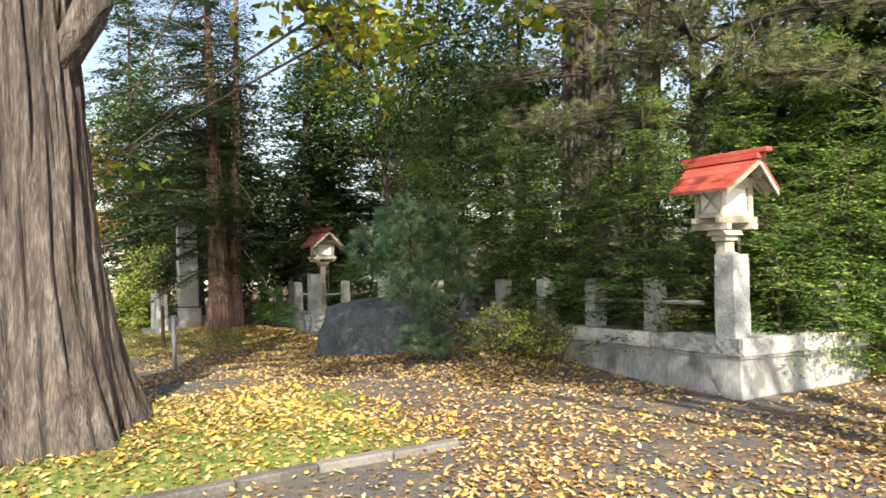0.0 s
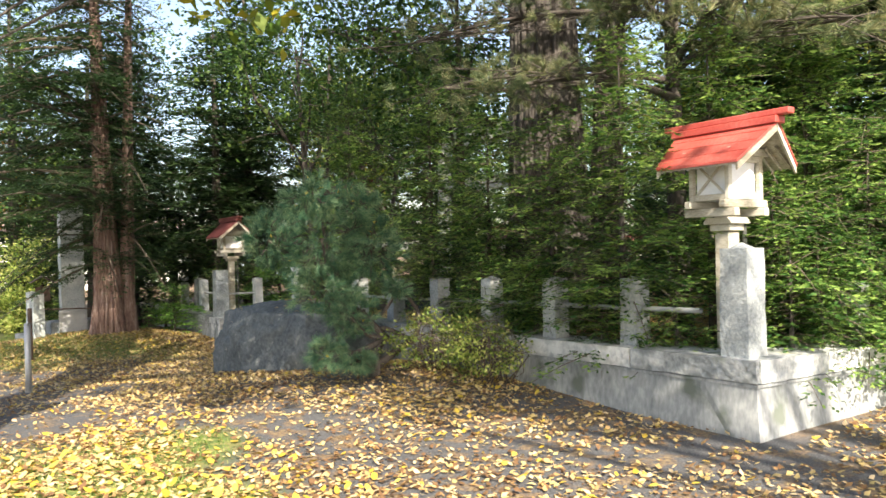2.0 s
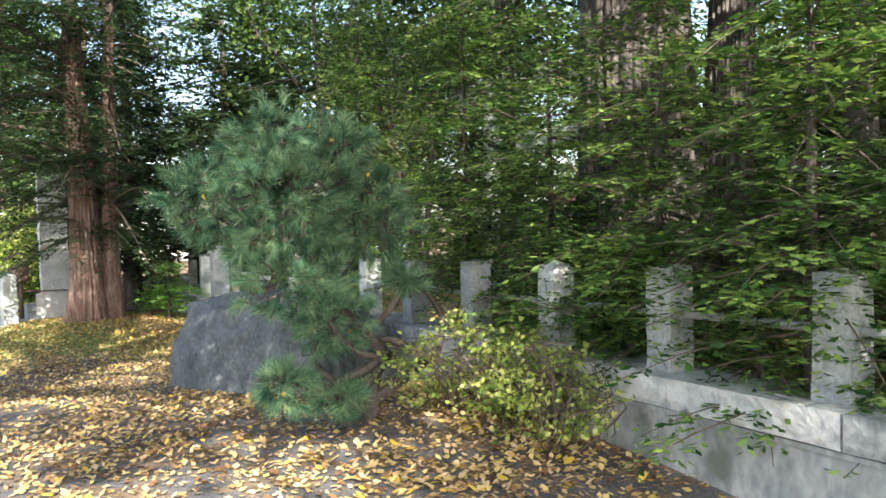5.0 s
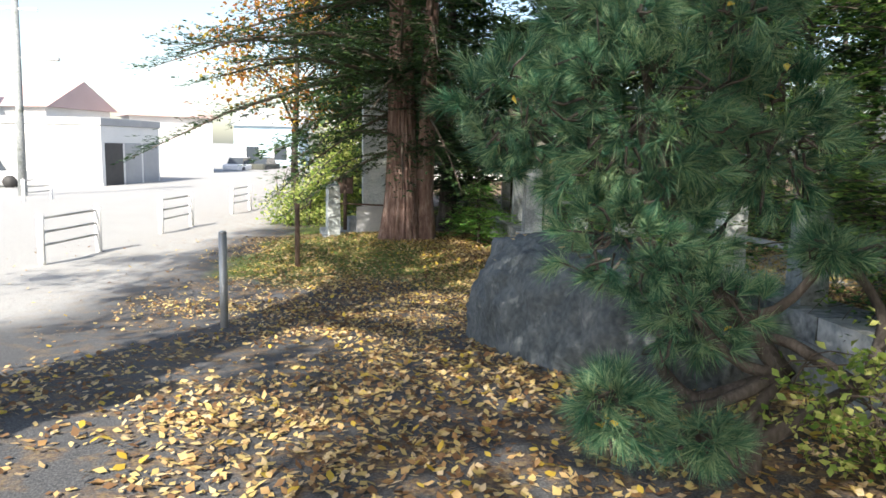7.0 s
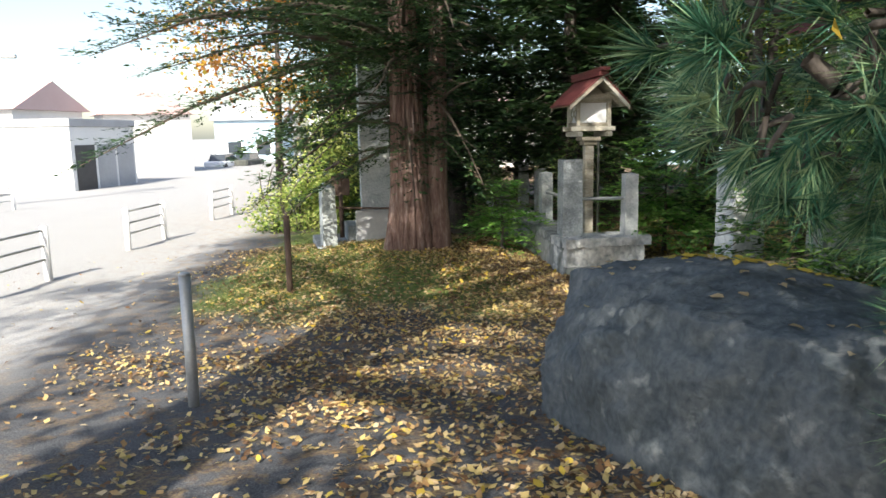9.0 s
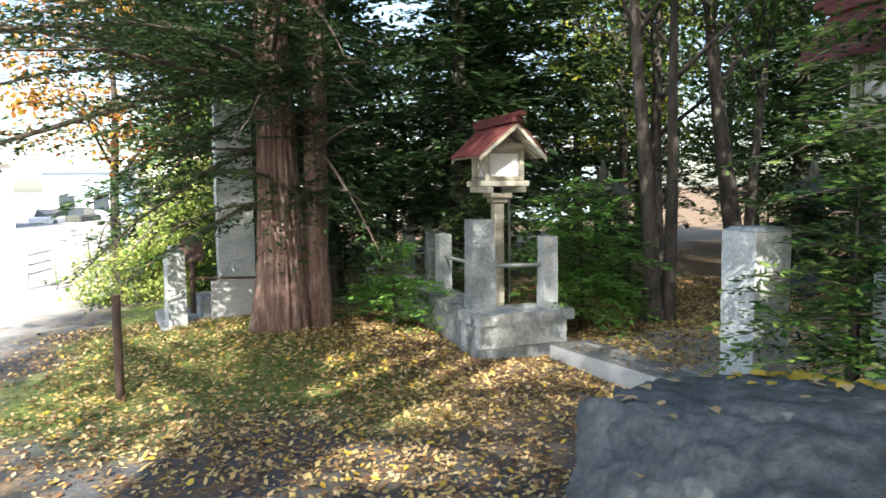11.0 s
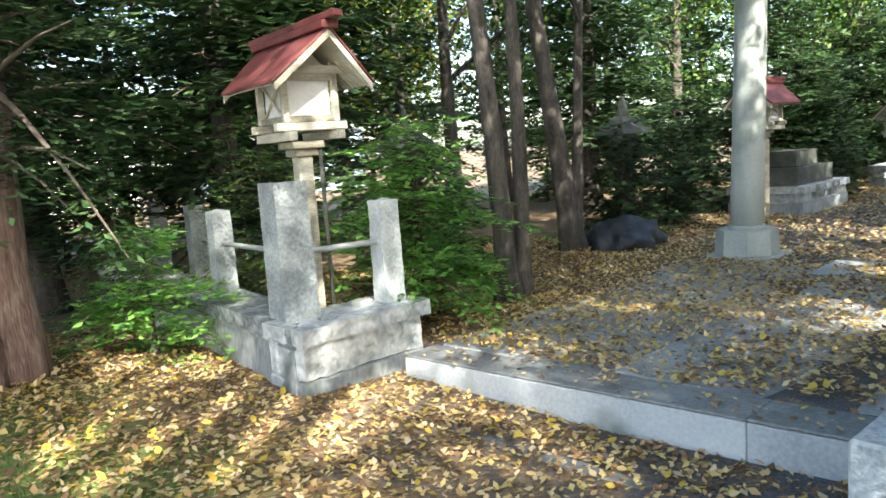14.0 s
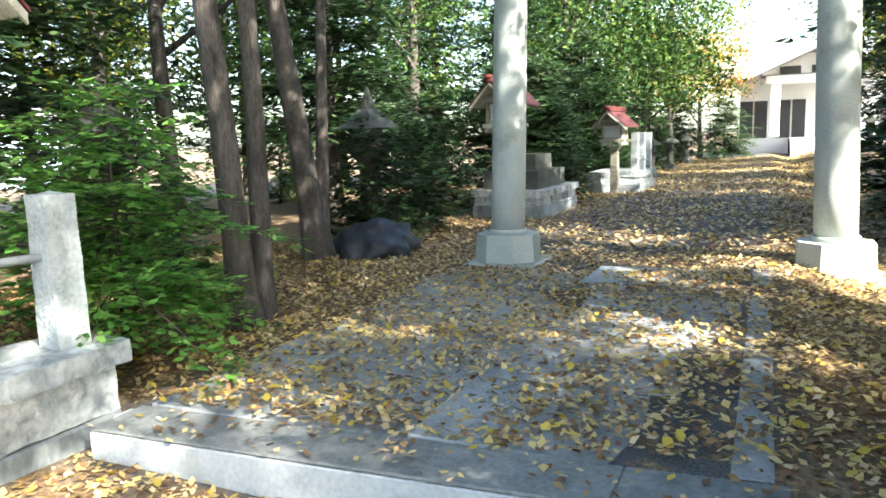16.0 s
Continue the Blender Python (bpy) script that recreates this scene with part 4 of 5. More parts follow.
# the repeated side lobes are added to cast shade on the paved approach
broad_tree((9.1, 8.4, 0.3), 17, 0.6, [(0, 0, 11, 5, 5, 4)] + [(-1.5, -1, 7.5, 2.4, 2.4, 1.3), (-2.6, -2.6, 8.6, 1.9, 1.9, 1.2)] * 4, 210, 90, 0.15, "bark", "autumn",
           "tall old tree with thick ridged trunk behind the wall", seed=22, spread=0.42, limbs=18, ridged=True,
           stems=[(0, 0, 0.58, 13.6, 0, 0), (0.45, -0.5, 0.24, 11, 0.5, -0.5)])
# unseen tree behind the start, its crown lobes placed to shade wall and boulder
broad_tree((1.8, -7.2, -0.04), 14, 0.4, [(-0.1, 4.5, 8.8, 1.0, 2.0, 1.2), (-0.1, 4.5, 8.8, 1.0, 2.0, 1.2), (-0.7, 7.4, 9.2, 2.2, 2.3, 1.5)], 54, 125, 0.17, "bark", "autumn",
           "unseen tall tree with yellowing leaves, added to shade the forecourt", seed=61, spread=0.36, limbs=14, sides=20)
conifer((6.15, 18.65, -0.2), 11, 2.7, 0.095, "red_bark", "dark_fir", "old twin-stemmed yew with reddish peeling bark", seed=31, z0=1.7, step=0.32, per=10, density=0.85, limb_r=2.2, short=0.3,
        stems=[(-0.1, 0, 0.28, 10, -0.2, 0.1), (0.24, -0.05, 0.18, 11, 0.35, 0.2)], wide=0.6, shape=0.5, top=0.15, reach=(165, 0.6), blade=0.38)
for i, (x, y, h, r, lz) in enumerate(((7.1, 5.75, 3.4, 1.05, 0.4), (7.4, 6.9, 2.9, 1.15, 0.4), (7.7, 8.2, 3.2, 1.15, 0.4), (8.0, 9.7, 3.8, 1.2, 0.7), (8.3, 5.5, 3.8, 1.1, 0.9), (8.0, 4.72, 2.0, 1.05, 0.25), (8.9, 4.2, 2.5, 1.15, 0.1), (9.8, 3.95, 3.2, 1.3, 0.1),
                                      (8.05, 11.9, 4.1, 1.25, 0.3), (7.75, 12.35, 1.5, 0.75, 0.15), (10.4, 5.4, 4.6, 1.5, 0.4))):
    conifer((x, y, 0.2), h, r, 0.068, "dark_bark", "yew", "young yew with fresh green flat sprays behind the wall", seed=40 + i, z0=lz, trunk_r=0.05, step=0.15, per=8,
            group="yews behind the wall", wide=0.85, shape=0.5, top=0.2, density=1.05, blade=0.42)
for i, (y, h, r) in enumerate(((5.2, 0.75, 0.5), (6.1, 0.8, 0.6), (7.1, 1.1, 0.75), (8.1, 1.2, 0.75), (9.2, 1.3, 0.75))):
    conifer((wall_x(y) + 0.34, y, 0.42), h, r, 0.06, "dark_bark", "yew", "low yew spilling over the stone wall", seed=240 + i, z0=0.12, trunk_r=0.035, step=0.11, per=8,
            group="low yews", wide=0.9, shape=0.5, top=0.2, density=1.05, blade=0.42, category="shrub", name="shrub", droop=0.4)
for i, (x, y, h, r) in enumerate(((7.72, 4.44, 1.3, 0.8), (8.2, 4.4, 1.5, 0.85), (8.62, 4.36, 1.7, 0.9))):
    conifer((x, y, 0.4), h, r, 0.06, "dark_bark", "yew", "low yew spilling over the return wall", seed=260 + i, z0=0.15, trunk_r=0.035, step=0.11, per=8,
            group="low yews", wide=0.9, shape=0.5, top=0.2, density=1.1, blade=0.42, category="shrub", name="shrub", droop=0.4)
# low yews round the second enclosure and the approach
for i, (x, y, h, r, lz) in enumerate(((9.65, 17.5, 2.0, 1.25, 0.4), (7.5, 18.7, 1.2, 0.85, 0.08), (7.9, 20.4, 1.9, 0.9, 0.2), (9.0, 19.2, 2.2, 0.9, 0.2), (14.95, 18.55, 1.8, 1.0, 0.15), (16.4, 18.6, 1.9, 1.0, 0.2), (12.0, 20.0, 1.8, 1.0, 0.2),
                                     (11.3, 18.6, 1.3, 0.7, 0.2), (18.6, 19.3, 2.4, 1.1, 0.2), (21.3, 17.9, 2.6, 1.2, 0.3), (23.0, 18.4, 3, 1.3, 0.3), (28, 18.0, 3.4, 1.4, 0.3), (16.5, 11.4, 2.6, 1.2, 0.2), (19, 11.6, 2.6, 1.2, 0.2), (20.9, 18.4, 4.6, 1.9, 0.9), (26.2, 18.2, 4.4, 1.9, 0.7), (30.5, 18.4, 3.4, 1.8, 0.3), (34.5, 18.6, 3.4, 1.8, 0.3), (39, 18.4, 3.2, 1.8, 0.3), (43.5, 17.6, 3.6, 2.0, 0.3), (47, 15.6, 3.4, 1.9, 0.3), (40, 20.5, 4, 2.2, 0.3))):
    conifer((x, y, float(ground_z(x, y)) - 0.02), h, r, 0.09 if i < 2 else 0.07 if x < 11 else 0.15, "dark_bark", "fresh_yew" if i < 2 else "yew" if x < 12 else "dark_fir", "low yew with spreading bright green sprays", seed=70 + i, z0=lz, trunk_r=0.04, step=0.14, per=7,
            group="low yews", wide=0.8, shape=0.6, top=0.2, density=1.2 if i < 2 else 0.85, blade=0.46, category="shrub", name="shrub", droop=0.35)
broad_tree((10.65, 17.3, -0.25), 9, 0.14, [(0.5, 0.5, 6.5, 3, 3, 1.8), (0, -0.5, 4.8, 2, 2, 0.8)], 200, 45, 0.11, "dark_bark", "green", "twin-stemmed deciduous tree with smooth brown trunks", seed=51,
           stems=[(0, 0, 0.125, 7, -0.5, 0.1), (0.22, 0, 0.1, 7, 0.3, 0.2)], spread=0.4, limbs=12, sides=14)
broad_tree((13.45, 18.5, -0.2), 9, 0.2, [(0.5, 0, 6.5, 3, 3, 1.8), (-0.5, -1, 4.8, 2, 2, 0.8)], 200, 45, 0.11, "dark_bark", "green", "forked deciduous tree with leaning brown trunk", seed=52,
           stems=[(0, 0, 0.165, 7, -0.9, 0.2), (0, 0, 0.1, 6, 0.9, 0.1)], spread=0.4, limbs=12, sides=14)
broad_tree((10.6, 11.9, 0.0), 9, 0.13, [(0.4, 0.2, 6.0, 3.4, 3.2, 2.3), (-0.6, 0, 4.2, 1.8, 1.8, 1.0)], 240, 60, 0.12, "dark_bark", "green", "slim broadleaved tree behind the gate pillar", seed=54, spread=0.4, limbs=12, sides=12)
# deeper wood
spots = [(9.6, 21.0), (7.2, 24.5), (11.5, 23.0), (15.0, 22.3), (18.5, 21.5), (22.5, 21.5), (12.5, 27), (17, 26), (9.0, 28.5), (22, 27), (27, 23), (31, 21.5), (5.6, 26.5), (6.5, 31), (36, 22), (41, 24),
         (13.2, 6.4), (15.5, 9.0), (12.2, 4.0), (15.5, 7.4), (18.5, 10.0), (22.5, 9.2), (27, 9.6), (16, 2.5), (20, 4.5), (32, 9.2), (38, 8), (12.5, 1.5), (25, 5), (30, 3), (7.8, 22.9)]
for i, (x, y) in enumerate(spots):
    if i % 2 == 0:
        conifer((x, y, float(ground_z(x, y))), 8.5 + (i * 37 % 5) * 0.8, 2.5 + (i % 3) * 0.3, 0.22, "dark_bark", "dark_fir", "dark evergreen in the shrine wood", seed=100 + i, z0=1.1 + (i % 3) * 0.4,
                trunk_r=0.2, step=0.44, per=8, density=0.6, group="evergreens of the wood", wide=0.85, shape=0.6, top=0.15, blade=0.4)
    else:
        broad_tree((x, y, float(ground_z(x, y))), 10, 0.17, [(0, 0, 6.8, 2.8, 2.8, 2.6), (0.3, 0.3, 3.8, 2.2, 2.2, 1.4)], 150, 48, 0.13, "dark_bark", "autumn" if i % 8 == 7 or i in (17, 19, 27, 29) else "green",
                   "slim broadleaved tree in the shrine wood", seed=100 + i, group="broadleaved trees of the wood", spread=0.45, limbs=10, sides=10)
for i, (x, y) in enumerate(((4.2, 28.5), (47, 16.8), (44, 19))):
    broad_tree((x, y, float(ground_z(x, y))), 8, 0.14, [(0, 0, 4.8, 2.6, 2.6, 2.2)], 110, 40, 0.15, "dark_bark", "maple", "small maple with orange autumn leaves", seed=160 + i, group="autumn maples", spread=0.4, limbs=9, sides=10, category="maple tree")
# bright trees that close over the far approach
for i, (x, y) in enumerate(((27.5, 19.0), (31.5, 18.2), (36.0, 18.0), (41.0, 17.6), (33.0, 9.6), (39.0, 9.0))):
    broad_tree((x, y, float(ground_z(x, y))), 10, 0.15, [(0, 0, 6.2, 3.0, 3.0, 2.6), (0.3, -0.8, 3.6, 2.2, 2.2, 1.2)], 230, 36, 0.16, "dark_bark", "green" if i < 3 else "autumn",
               "slim broadleaved tree with yellowing leaves by the approach", seed=190 + i, group="trees along the approach", spread=0.45, limbs=10, sides=10)
for i, (x, y) in enumerate(((8, 32), (12, 31), (16, 32), (19, 31), (23, 32.5), (27, 30.5), (31, 29), (35, 28))):
    conifer((x, y, float(ground_z(x, y))), (6 if i < 3 else 10.5) + (i % 3), 3.0, 0.27, "dark_bark", "dark_fir", "tall dark evergreen at the back of the wood", seed=140 + i, z0=1.6, trunk_r=0.2, step=0.5, per=8, density=0.55,
            group="evergreens of the wood", wide=0.85, shape=0.45, top=0.25, blade=0.5)
# undergrowth that closes the wood
for i in range(11):
    x, y = 6.0 + 3.1 * i, 25.0 + 3.2 * ((i * 7) % 5) / 5
    conifer((x, y, float(ground_z(x, y))), 1.3 + 0.4 * (i % 3), 1.3, 0.17, "dark_bark", "yew", "tangled evergreen undergrowth of the wood", seed=210 + i, z0=0.1, trunk_r=0.05, step=0.3, per=8, density=0.7,
            group="undergrowth", wide=0.9, shape=0.4, top=0.3, category="shrub", name="shrub")
for i, (x, y) in enumerate(((4.2, 23.9), (4.9, 25.2))):
    broad_tree((x, y, -0.5), 3, 0.04, [(0.3, 0, 0.45, 1.0, 1.0, 0.55), (0.9, 0.3, 1.2, 0.75, 0.8, 0.6), (1.3, 0.2, 2.1, 0.55, 0.6, 0.6), (-0.35, 0.2, 0.3, 0.45, 0.5, 0.35)], 190, 30, 0.085, "dark_bark", "bush", "spreading yellow-green shrub beyond the stone monument", seed=170 + i, spread=0.2, limbs=8, sides=8, category="shrub", name="shrub",
               group="shrubs on the verge", stems=[(0.15 * math.cos(q), 0.15 * math.sin(q), 0.03, 1.5, 0.4 * math.cos(q), 0.4 * math.sin(q)) for q in (0, 1.6, 3.1, 4.6)])


# pine boughs that hang over the first lantern
def pine_tree():
    g = np.random.default_rng(77)
    t = empty("tall_pine", (9.1, 6.3, 0.3), "tall pine with long-needled boughs over the lantern", "pine tree")
    u = np.linspace(0, 1, 10)
    wood = [tube(np.stack([0 * u, 0.1 * np.sin(u * 4), 9 * u - 0.3], 1), 0.13 * (1 - 0.8 * u), 14, 0.05, 7)]
    tips, dirs = [], []
    for z, a, l in [(2.9, 170, 2.1), (3.1, 150, 2.3), (3.6, 195, 2.2), (3.9, 130, 2.6), (4.3, 175, 2.6), (4.7, 215, 2.3), (5.0, 155, 2.6), (3.3, 250, 1.9), (4.2, 280, 2.2), (5.5, 190, 2.4), (6.2, 140, 2.2), (6.8, 230, 2), (7.6, 170, 1.7), (5.8, 30, 2), (4.4, 60, 2), (7.2, 330, 1.6), (3.4, 225, 2.4), (4.6, 240, 2.6), (3.5, 300, 2.2), (5.2, 260, 2.6), (4.0, 205, 2.7)]:
        d = np.array([math.cos(radians(a)), math.sin(radians(a)), 0.05])
        tip = np.array([0, 0, z]) + d * l * 1.25 + np.array([0, 0, -0.25])
        pts = curve_points((0, 0, z), tip, (0, 0, 0.2), 8)
        wood.append(tube(pts, np.linspace(0.05, 0.01, 8), 6))
        for _ in range(84):
            p = pts[g.integers(2, 8)] + g.normal(0, [0.3, 0.3, 0.14])
            tips.append(p)
            dirs.append(unit(d + g.normal(0, 0.5, 3) + np.array([0, 0, 0.3])))
            if g.uniform() < 0.5:
                wood.append(tube(curve_points(pts[g.integers(2, 8)], p, g.normal(0, 0.03, 3), 3), [0.01, 0.007, 0.004], 4))
    np_part("trunk", *join(wood), "dark_bark", t, smooth=True)
    np_part("needles", *needle_tufts(g, np.array(tips), np.array(dirs), 0.16, 60, 0.003, 0.75), "old_pine", t)


pine_tree()

# azalea in front of the wall, beside the pine
for i, (x, y, r) in enumerate(((6.5, 8.0, 0.42), (6.72, 7.5, 0.36), (6.5, 7.0, 0.34))):
    broad_tree((x, y, float(ground_z(x, y))), 1.0, 0.015, [(0, 0, 0.36, r, r * 1.25, 0.3), (-0.1, 0.3, 0.26, r * 0.8, r * 0.7, 0.2)], 64, 17, 0.044, "twig", "bush", "straggly azalea with yellow-green leaves by the wall", seed=180 + i,
               stems=[(0.05 * q, 0.04 * (q % 3), 0.012, 0.6, 0.25 * math.cos(q * 1.7), 0.25 * math.sin(q * 1.7)) for q in range(6)], spread=0.06, limbs=16, sides=6, category="shrub", name="azalea", flare=1.1)


# ---- stone things along the approach ----
def stone_lantern(loc, h, label, seed=0):
    o = empty("stone_lantern", loc, label, "stone lantern", "stone lanterns")
    k = h / 2.1

    def prism(name, z0, z1, r0, r1, n=6):
        bm = bmesh.new()
        r = bmesh.ops.create_cone(bm, cap_ends=True, segments=n, radius1=r0 * k, radius2=r1 * k, depth=(z1 - z0) * k)
        bmesh.ops.translate(bm, vec=(0, 0, (z0 + z1) / 2 * k), verts=r["verts"])
        part(name, bm, "dark_stone", o)
    prism("base", -0.2, 0.2, 0.42, 0.4)
    prism("foot", 0.2, 0.32, 0.34, 0.22)
    prism("shaft", 0.32, 1.0, 0.16, 0.15, 14)
    prism("platform", 1.0, 1.15, 0.2, 0.36)
    prism("fire_box", 1.15, 1.45, 0.22, 0.22)
    prism("roof", 1.45, 1.72, 0.5, 0.14)
    prism("finial", 1.72, 2.02, 0.12, 0.02, 10)


stone_lantern((15.9, 19.1, -0.25), 2.3, "dark weathered stone lantern under the trees")
stone_lantern((12.3, 20.6, -0.25), 2.3, "dark weathered stone lantern under the trees")


def pedestal(loc, sx, sy, h, label):
    o = empty("stone_pedestal", loc, label, "pedestal", "stone pedestals")
    part("footing", one_box((-sx / 2, -sy / 2, -0.3), (sx / 2, sy / 2, h * 0.45), 0.015), "concrete", o)
    n = max(2, int(sx / 0.6))
    for i in range(n):
        a, b = -sx / 2 + sx * i / n, -sx / 2 + sx * (i + 1) / n
        part("face_stone", rough_block((a + 0.02, -sy / 2 + 0.03, h * 0.45 + 0.003), (b - 0.005, sy / 2 - 0.03, h * 0.75), 0.15, 0.015, i), "hewn", o)
        part("cap_stone", rough_block((a - 0.02 + 0.025, -sy / 2 - 0.03, h * 0.75 + 0.004), (b + 0.02, sy / 2 + 0.03, h), 0.15, 0.012, i + 9), "hewn", o)
    return o


for x, y, h, rz in ((18.6, 17.6, 1.5, 84), (24.4, 16.9, 1.15, 84)):
    z = float(ground_z(x, y))
    pedestal((x + 0.6, y, z), 2.4, 1.3, 0.5, "low rough stone pedestal beside the approach")
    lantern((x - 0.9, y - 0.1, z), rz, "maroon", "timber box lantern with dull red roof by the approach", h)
    if x < 20:
        tier = empty("stone_tier", (x + 0.5, y, z + 0.502), "dark stepped stone blocks on the pedestal", "stone block", "stone pedestals")
        part("block", rough_block((-0.9, -0.5, 0), (0.9, 0.5, 0.32), 0.15, 0.015, 3), "dark_stone", tier)
        part("upper_block", rough_block((-0.55, -0.35, 0.323), (0.55, 0.35, 0.6), 0.15, 0.012, 4), "dark_stone", tier)
    else:
        for q in (-0.45, 0.6, 1.65):
            stone_post((x + q, y - 0.5, z + 0.49), 0.16, 0.95, "tall pale stone post on a pedestal", seed=int(x * 3 + q))
for i, x in enumerate((30.0, 35.0, 41.0)):
    stone_lantern((x, 16.9, float(ground_z(x, 16.9))), 1.5, "grey stone lantern far along the approach")
    stone_lantern((x + 1, 10.2, float(ground_z(x, 10.2))), 1.5, "grey stone lantern far along the approach")


def heap(loc):
    bm = bmesh.new()
    bmesh.ops.create_icosphere(bm, subdivisions=4, radius=1)
    for v in bm.verts:
        n = v.co.normalized()
        d = 1 + 0.22 * noise.noise(n * 2.1) + 0.16 * noise.noise(n * 5.3) + 0.09 * abs(noise.noise(n * 13))
        v.co = Vector((n.x * 0.62 * d, n.y * 0.5 * d, max(-0.1, n.z * 0.42 * d)))
    ob = part("plastic_cover", bm, "tarp", smooth=True)
    ob.matrix_basis = pose(*loc)
    tagged(ob, "low heap under a black plastic sheet by a trunk", "heap")


heap((14.05, 18.0, -0.27))


# ---- monument and its small fence on the verge ----
def monument():
    o = empty("stone_monument", (5.75, 20.6, -0.32), "tall rough grey stone monument slab behind the yew", "monument")
    part("slab", rough_block((-0.26, -0.13, 0.3), (0.26, 0.13, 3.15), 0.16, 0.02, 3), "granite", o)
    part("capstone", rough_block((-0.42, -0.22, 3.155), (0.42, 0.22, 3.3), 0.12, 0.012, 5), "dark_stone", o, "dark stone cap")
    part("base", one_box((-0.55, -0.35, -0.2), (0.55, 0.35, 0.297), 0.02), "concrete", o)
    fl = empty("low_platform", (5.4, 20.2, -0.36), "low cement platform round the monument", "platform", kind="structure")
    part("platform", one_box((-0.75, -0.55, -0.3), (1.2, 1.1, 0.06), 0.015), "concrete", fl)
    for i, (x, y, h, w) in enumerate(((4.85, 19.85, 0.98, 0.24), (4.95, 20.9, 0.98, 0.2), (6.15, 19.75, 0.6, 0.2))):
        stone_post((x, y, -0.3), w, h, "squat grey stone post of the monument fence", seed=80 + i, rz=10)
    rail((4.97, 19.84, 0.32), (6.05, 19.76, 0.28), 0.018, mat="rust", label="dark iron rail of the monument fence")
    rail((4.86, 19.97, 0.32), (4.94, 20.8, 0.32), 0.018, mat="rust", label="dark iron rail of the monument fence")
    nb = empty("roofed_notice", (5.15, 20.75, -0.3), "small dark wooden notice board under a little roof", "notice board")
    part_tube("post", np.array([[0, 0, 0], [0, 0, 1.15]]), [0.04, 0.04], nb, 10, "rust")
    part("board", one_box((-0.16, -0.02, 0.75), (0.16, -0.045, 1.1), 0.004), "rust", nb)
    for q in (-1, 1):
        part("roof_board", one_box((-0.02, -0.14, -0.012), (0.3, 0.14, 0.012), 0.003, pose(0, 0, 1.34, 0, 0, 0 if q > 0 else 180) @ pose(0, 0, 0, 0, 28, 0)), "rust", nb)
    pn = part("sign_board", one_box((-0.3, -0.02, 0), (0.3, 0.02, 0.55), 0.006), "grey_clad")
    pn.matrix_basis = pose(5.62, 19.98, -0.3)
    tagged(pn, "low grey stone tablet inside the monument fence", "tablet")


monument()


# ---- street ----
def guard(x, y, rz, w=1.55):
    z = float(ground_z(x, y))
    o = empty("guard_rail", (x, y, z), "short white pipe barrier at the road edge", "barrier", "white barriers", rz)
    for s in (0, w):
        part_tube("upright", np.array([[s, 0, -0.2], [s, 0, 0.78]]), [0.055, 0.055], o, 12, "white_paint")
    for q in (0.3, 0.5, 0.72):
        part_tube("bar", np.array([[0, 0, q], [w, 0, q]]), [0.02, 0.02], o, 8, "steel")


guard(0.3, 17.7, 73)
guard(1.3, 22.1, 74)
guard(2.35, 27.5, 74)
guard(-5.0, 33.0, 74)


def box_building(name, loc, size, rz, wall, roof, label, openings=(), parapet=0.3, pitched=0.0, end=False):
    """A house: four walls as a shell, a roof, and set-in openings on its front (local -y)."""
    sx, sy, sz = size
    o = empty(name, loc, label, "building", rz=rz)
    part("wall", one_box((-sx / 2, -sy / 2, -0.5), (sx / 2, sy / 2, sz), 0.02), wall, o)
    if pitched:
        bm = bmesh.new()
        vs = [bm.verts.new(p) for p in ((-sx / 2 - 0.4, -sy / 2 - 0.4, sz), (sx / 2 + 0.4, -sy / 2 - 0.4, sz), (sx / 2 + 0.4, sy / 2 + 0.4, sz), (-sx / 2 - 0.4, sy / 2 + 0.4, sz), (-sx / 2 - 0.4, 0, sz + pitched), (sx / 2 + 0.4, 0, sz + pitched))]
        for q in ((0, 1, 5, 4), (2, 3, 4, 5), (0, 4, 3), (1, 2, 5), (3, 2, 1, 0)):
            bm.faces.new([vs[i] for i in q])
        part("roof", bm, roof, o)
    else:
        part("roof", one_box((-sx / 2 - 0.08, -sy / 2 - 0.08, sz + 0.004), (sx / 2 + 0.08, sy / 2 + 0.08, sz + parapet), 0.02), roof, o)
    for x, z, w, h, mat, kind in openings:
        if end:
            d = part(kind, one_box((sx / 2 - 0.03, x - w / 2, z), (sx / 2 + 0.03, x + w / 2, z + h), 0.01), mat, o)
            continue
        d = part(kind, one_box((x - w / 2, -sy / 2 - 0.03, z), (x + w / 2, -sy / 2 + 0.03, z + h), 0.01), mat, o)
        if kind == "window":
            for q in (-1, 1):
                part("frame", one_box((x + q * w / 2 - 0.05, -sy / 2 - 0.06, z - 0.05), (x + q * w / 2 + 0.05, -sy / 2 + 0.02, z + h + 0.05)), "white_paint", d)
    return o


# garage block across the road: its long white side faces the forecourt, doors on the end
box_building("garage", (-9.0, 50.4, -1.0), (9, 6.5, 3.2), -16, "plaster", "grey_clad", "white flat-roofed garage with three grey shutters",
             [(-2.0, 0, 1.8, 2.3, "dark_open", "open_bay"), (0.05, 0, 1.8, 2.3, "grey_clad", "shutter_door"), (2.1, 0, 1.8, 2.3, "grey_clad", "shutter_door")], 0.4, end=True)
box_building("house", (-14.5, 62.0, -1.1), (9, 7, 4.6), -20, "plaster", "far_roof", "white house with pale red pitched roof", [(-2, 2.2, 1.2, 1.2, "glass", "window")], pitched=1.9)
box_building("house", (-5.5, 66.0, -1.1), (4, 6, 4.4), -70, "plaster", "far_roof", "small house with red gable roof", [(0, 2.2, 1.2, 1.2, "glass", "window")], pitched=1.8)
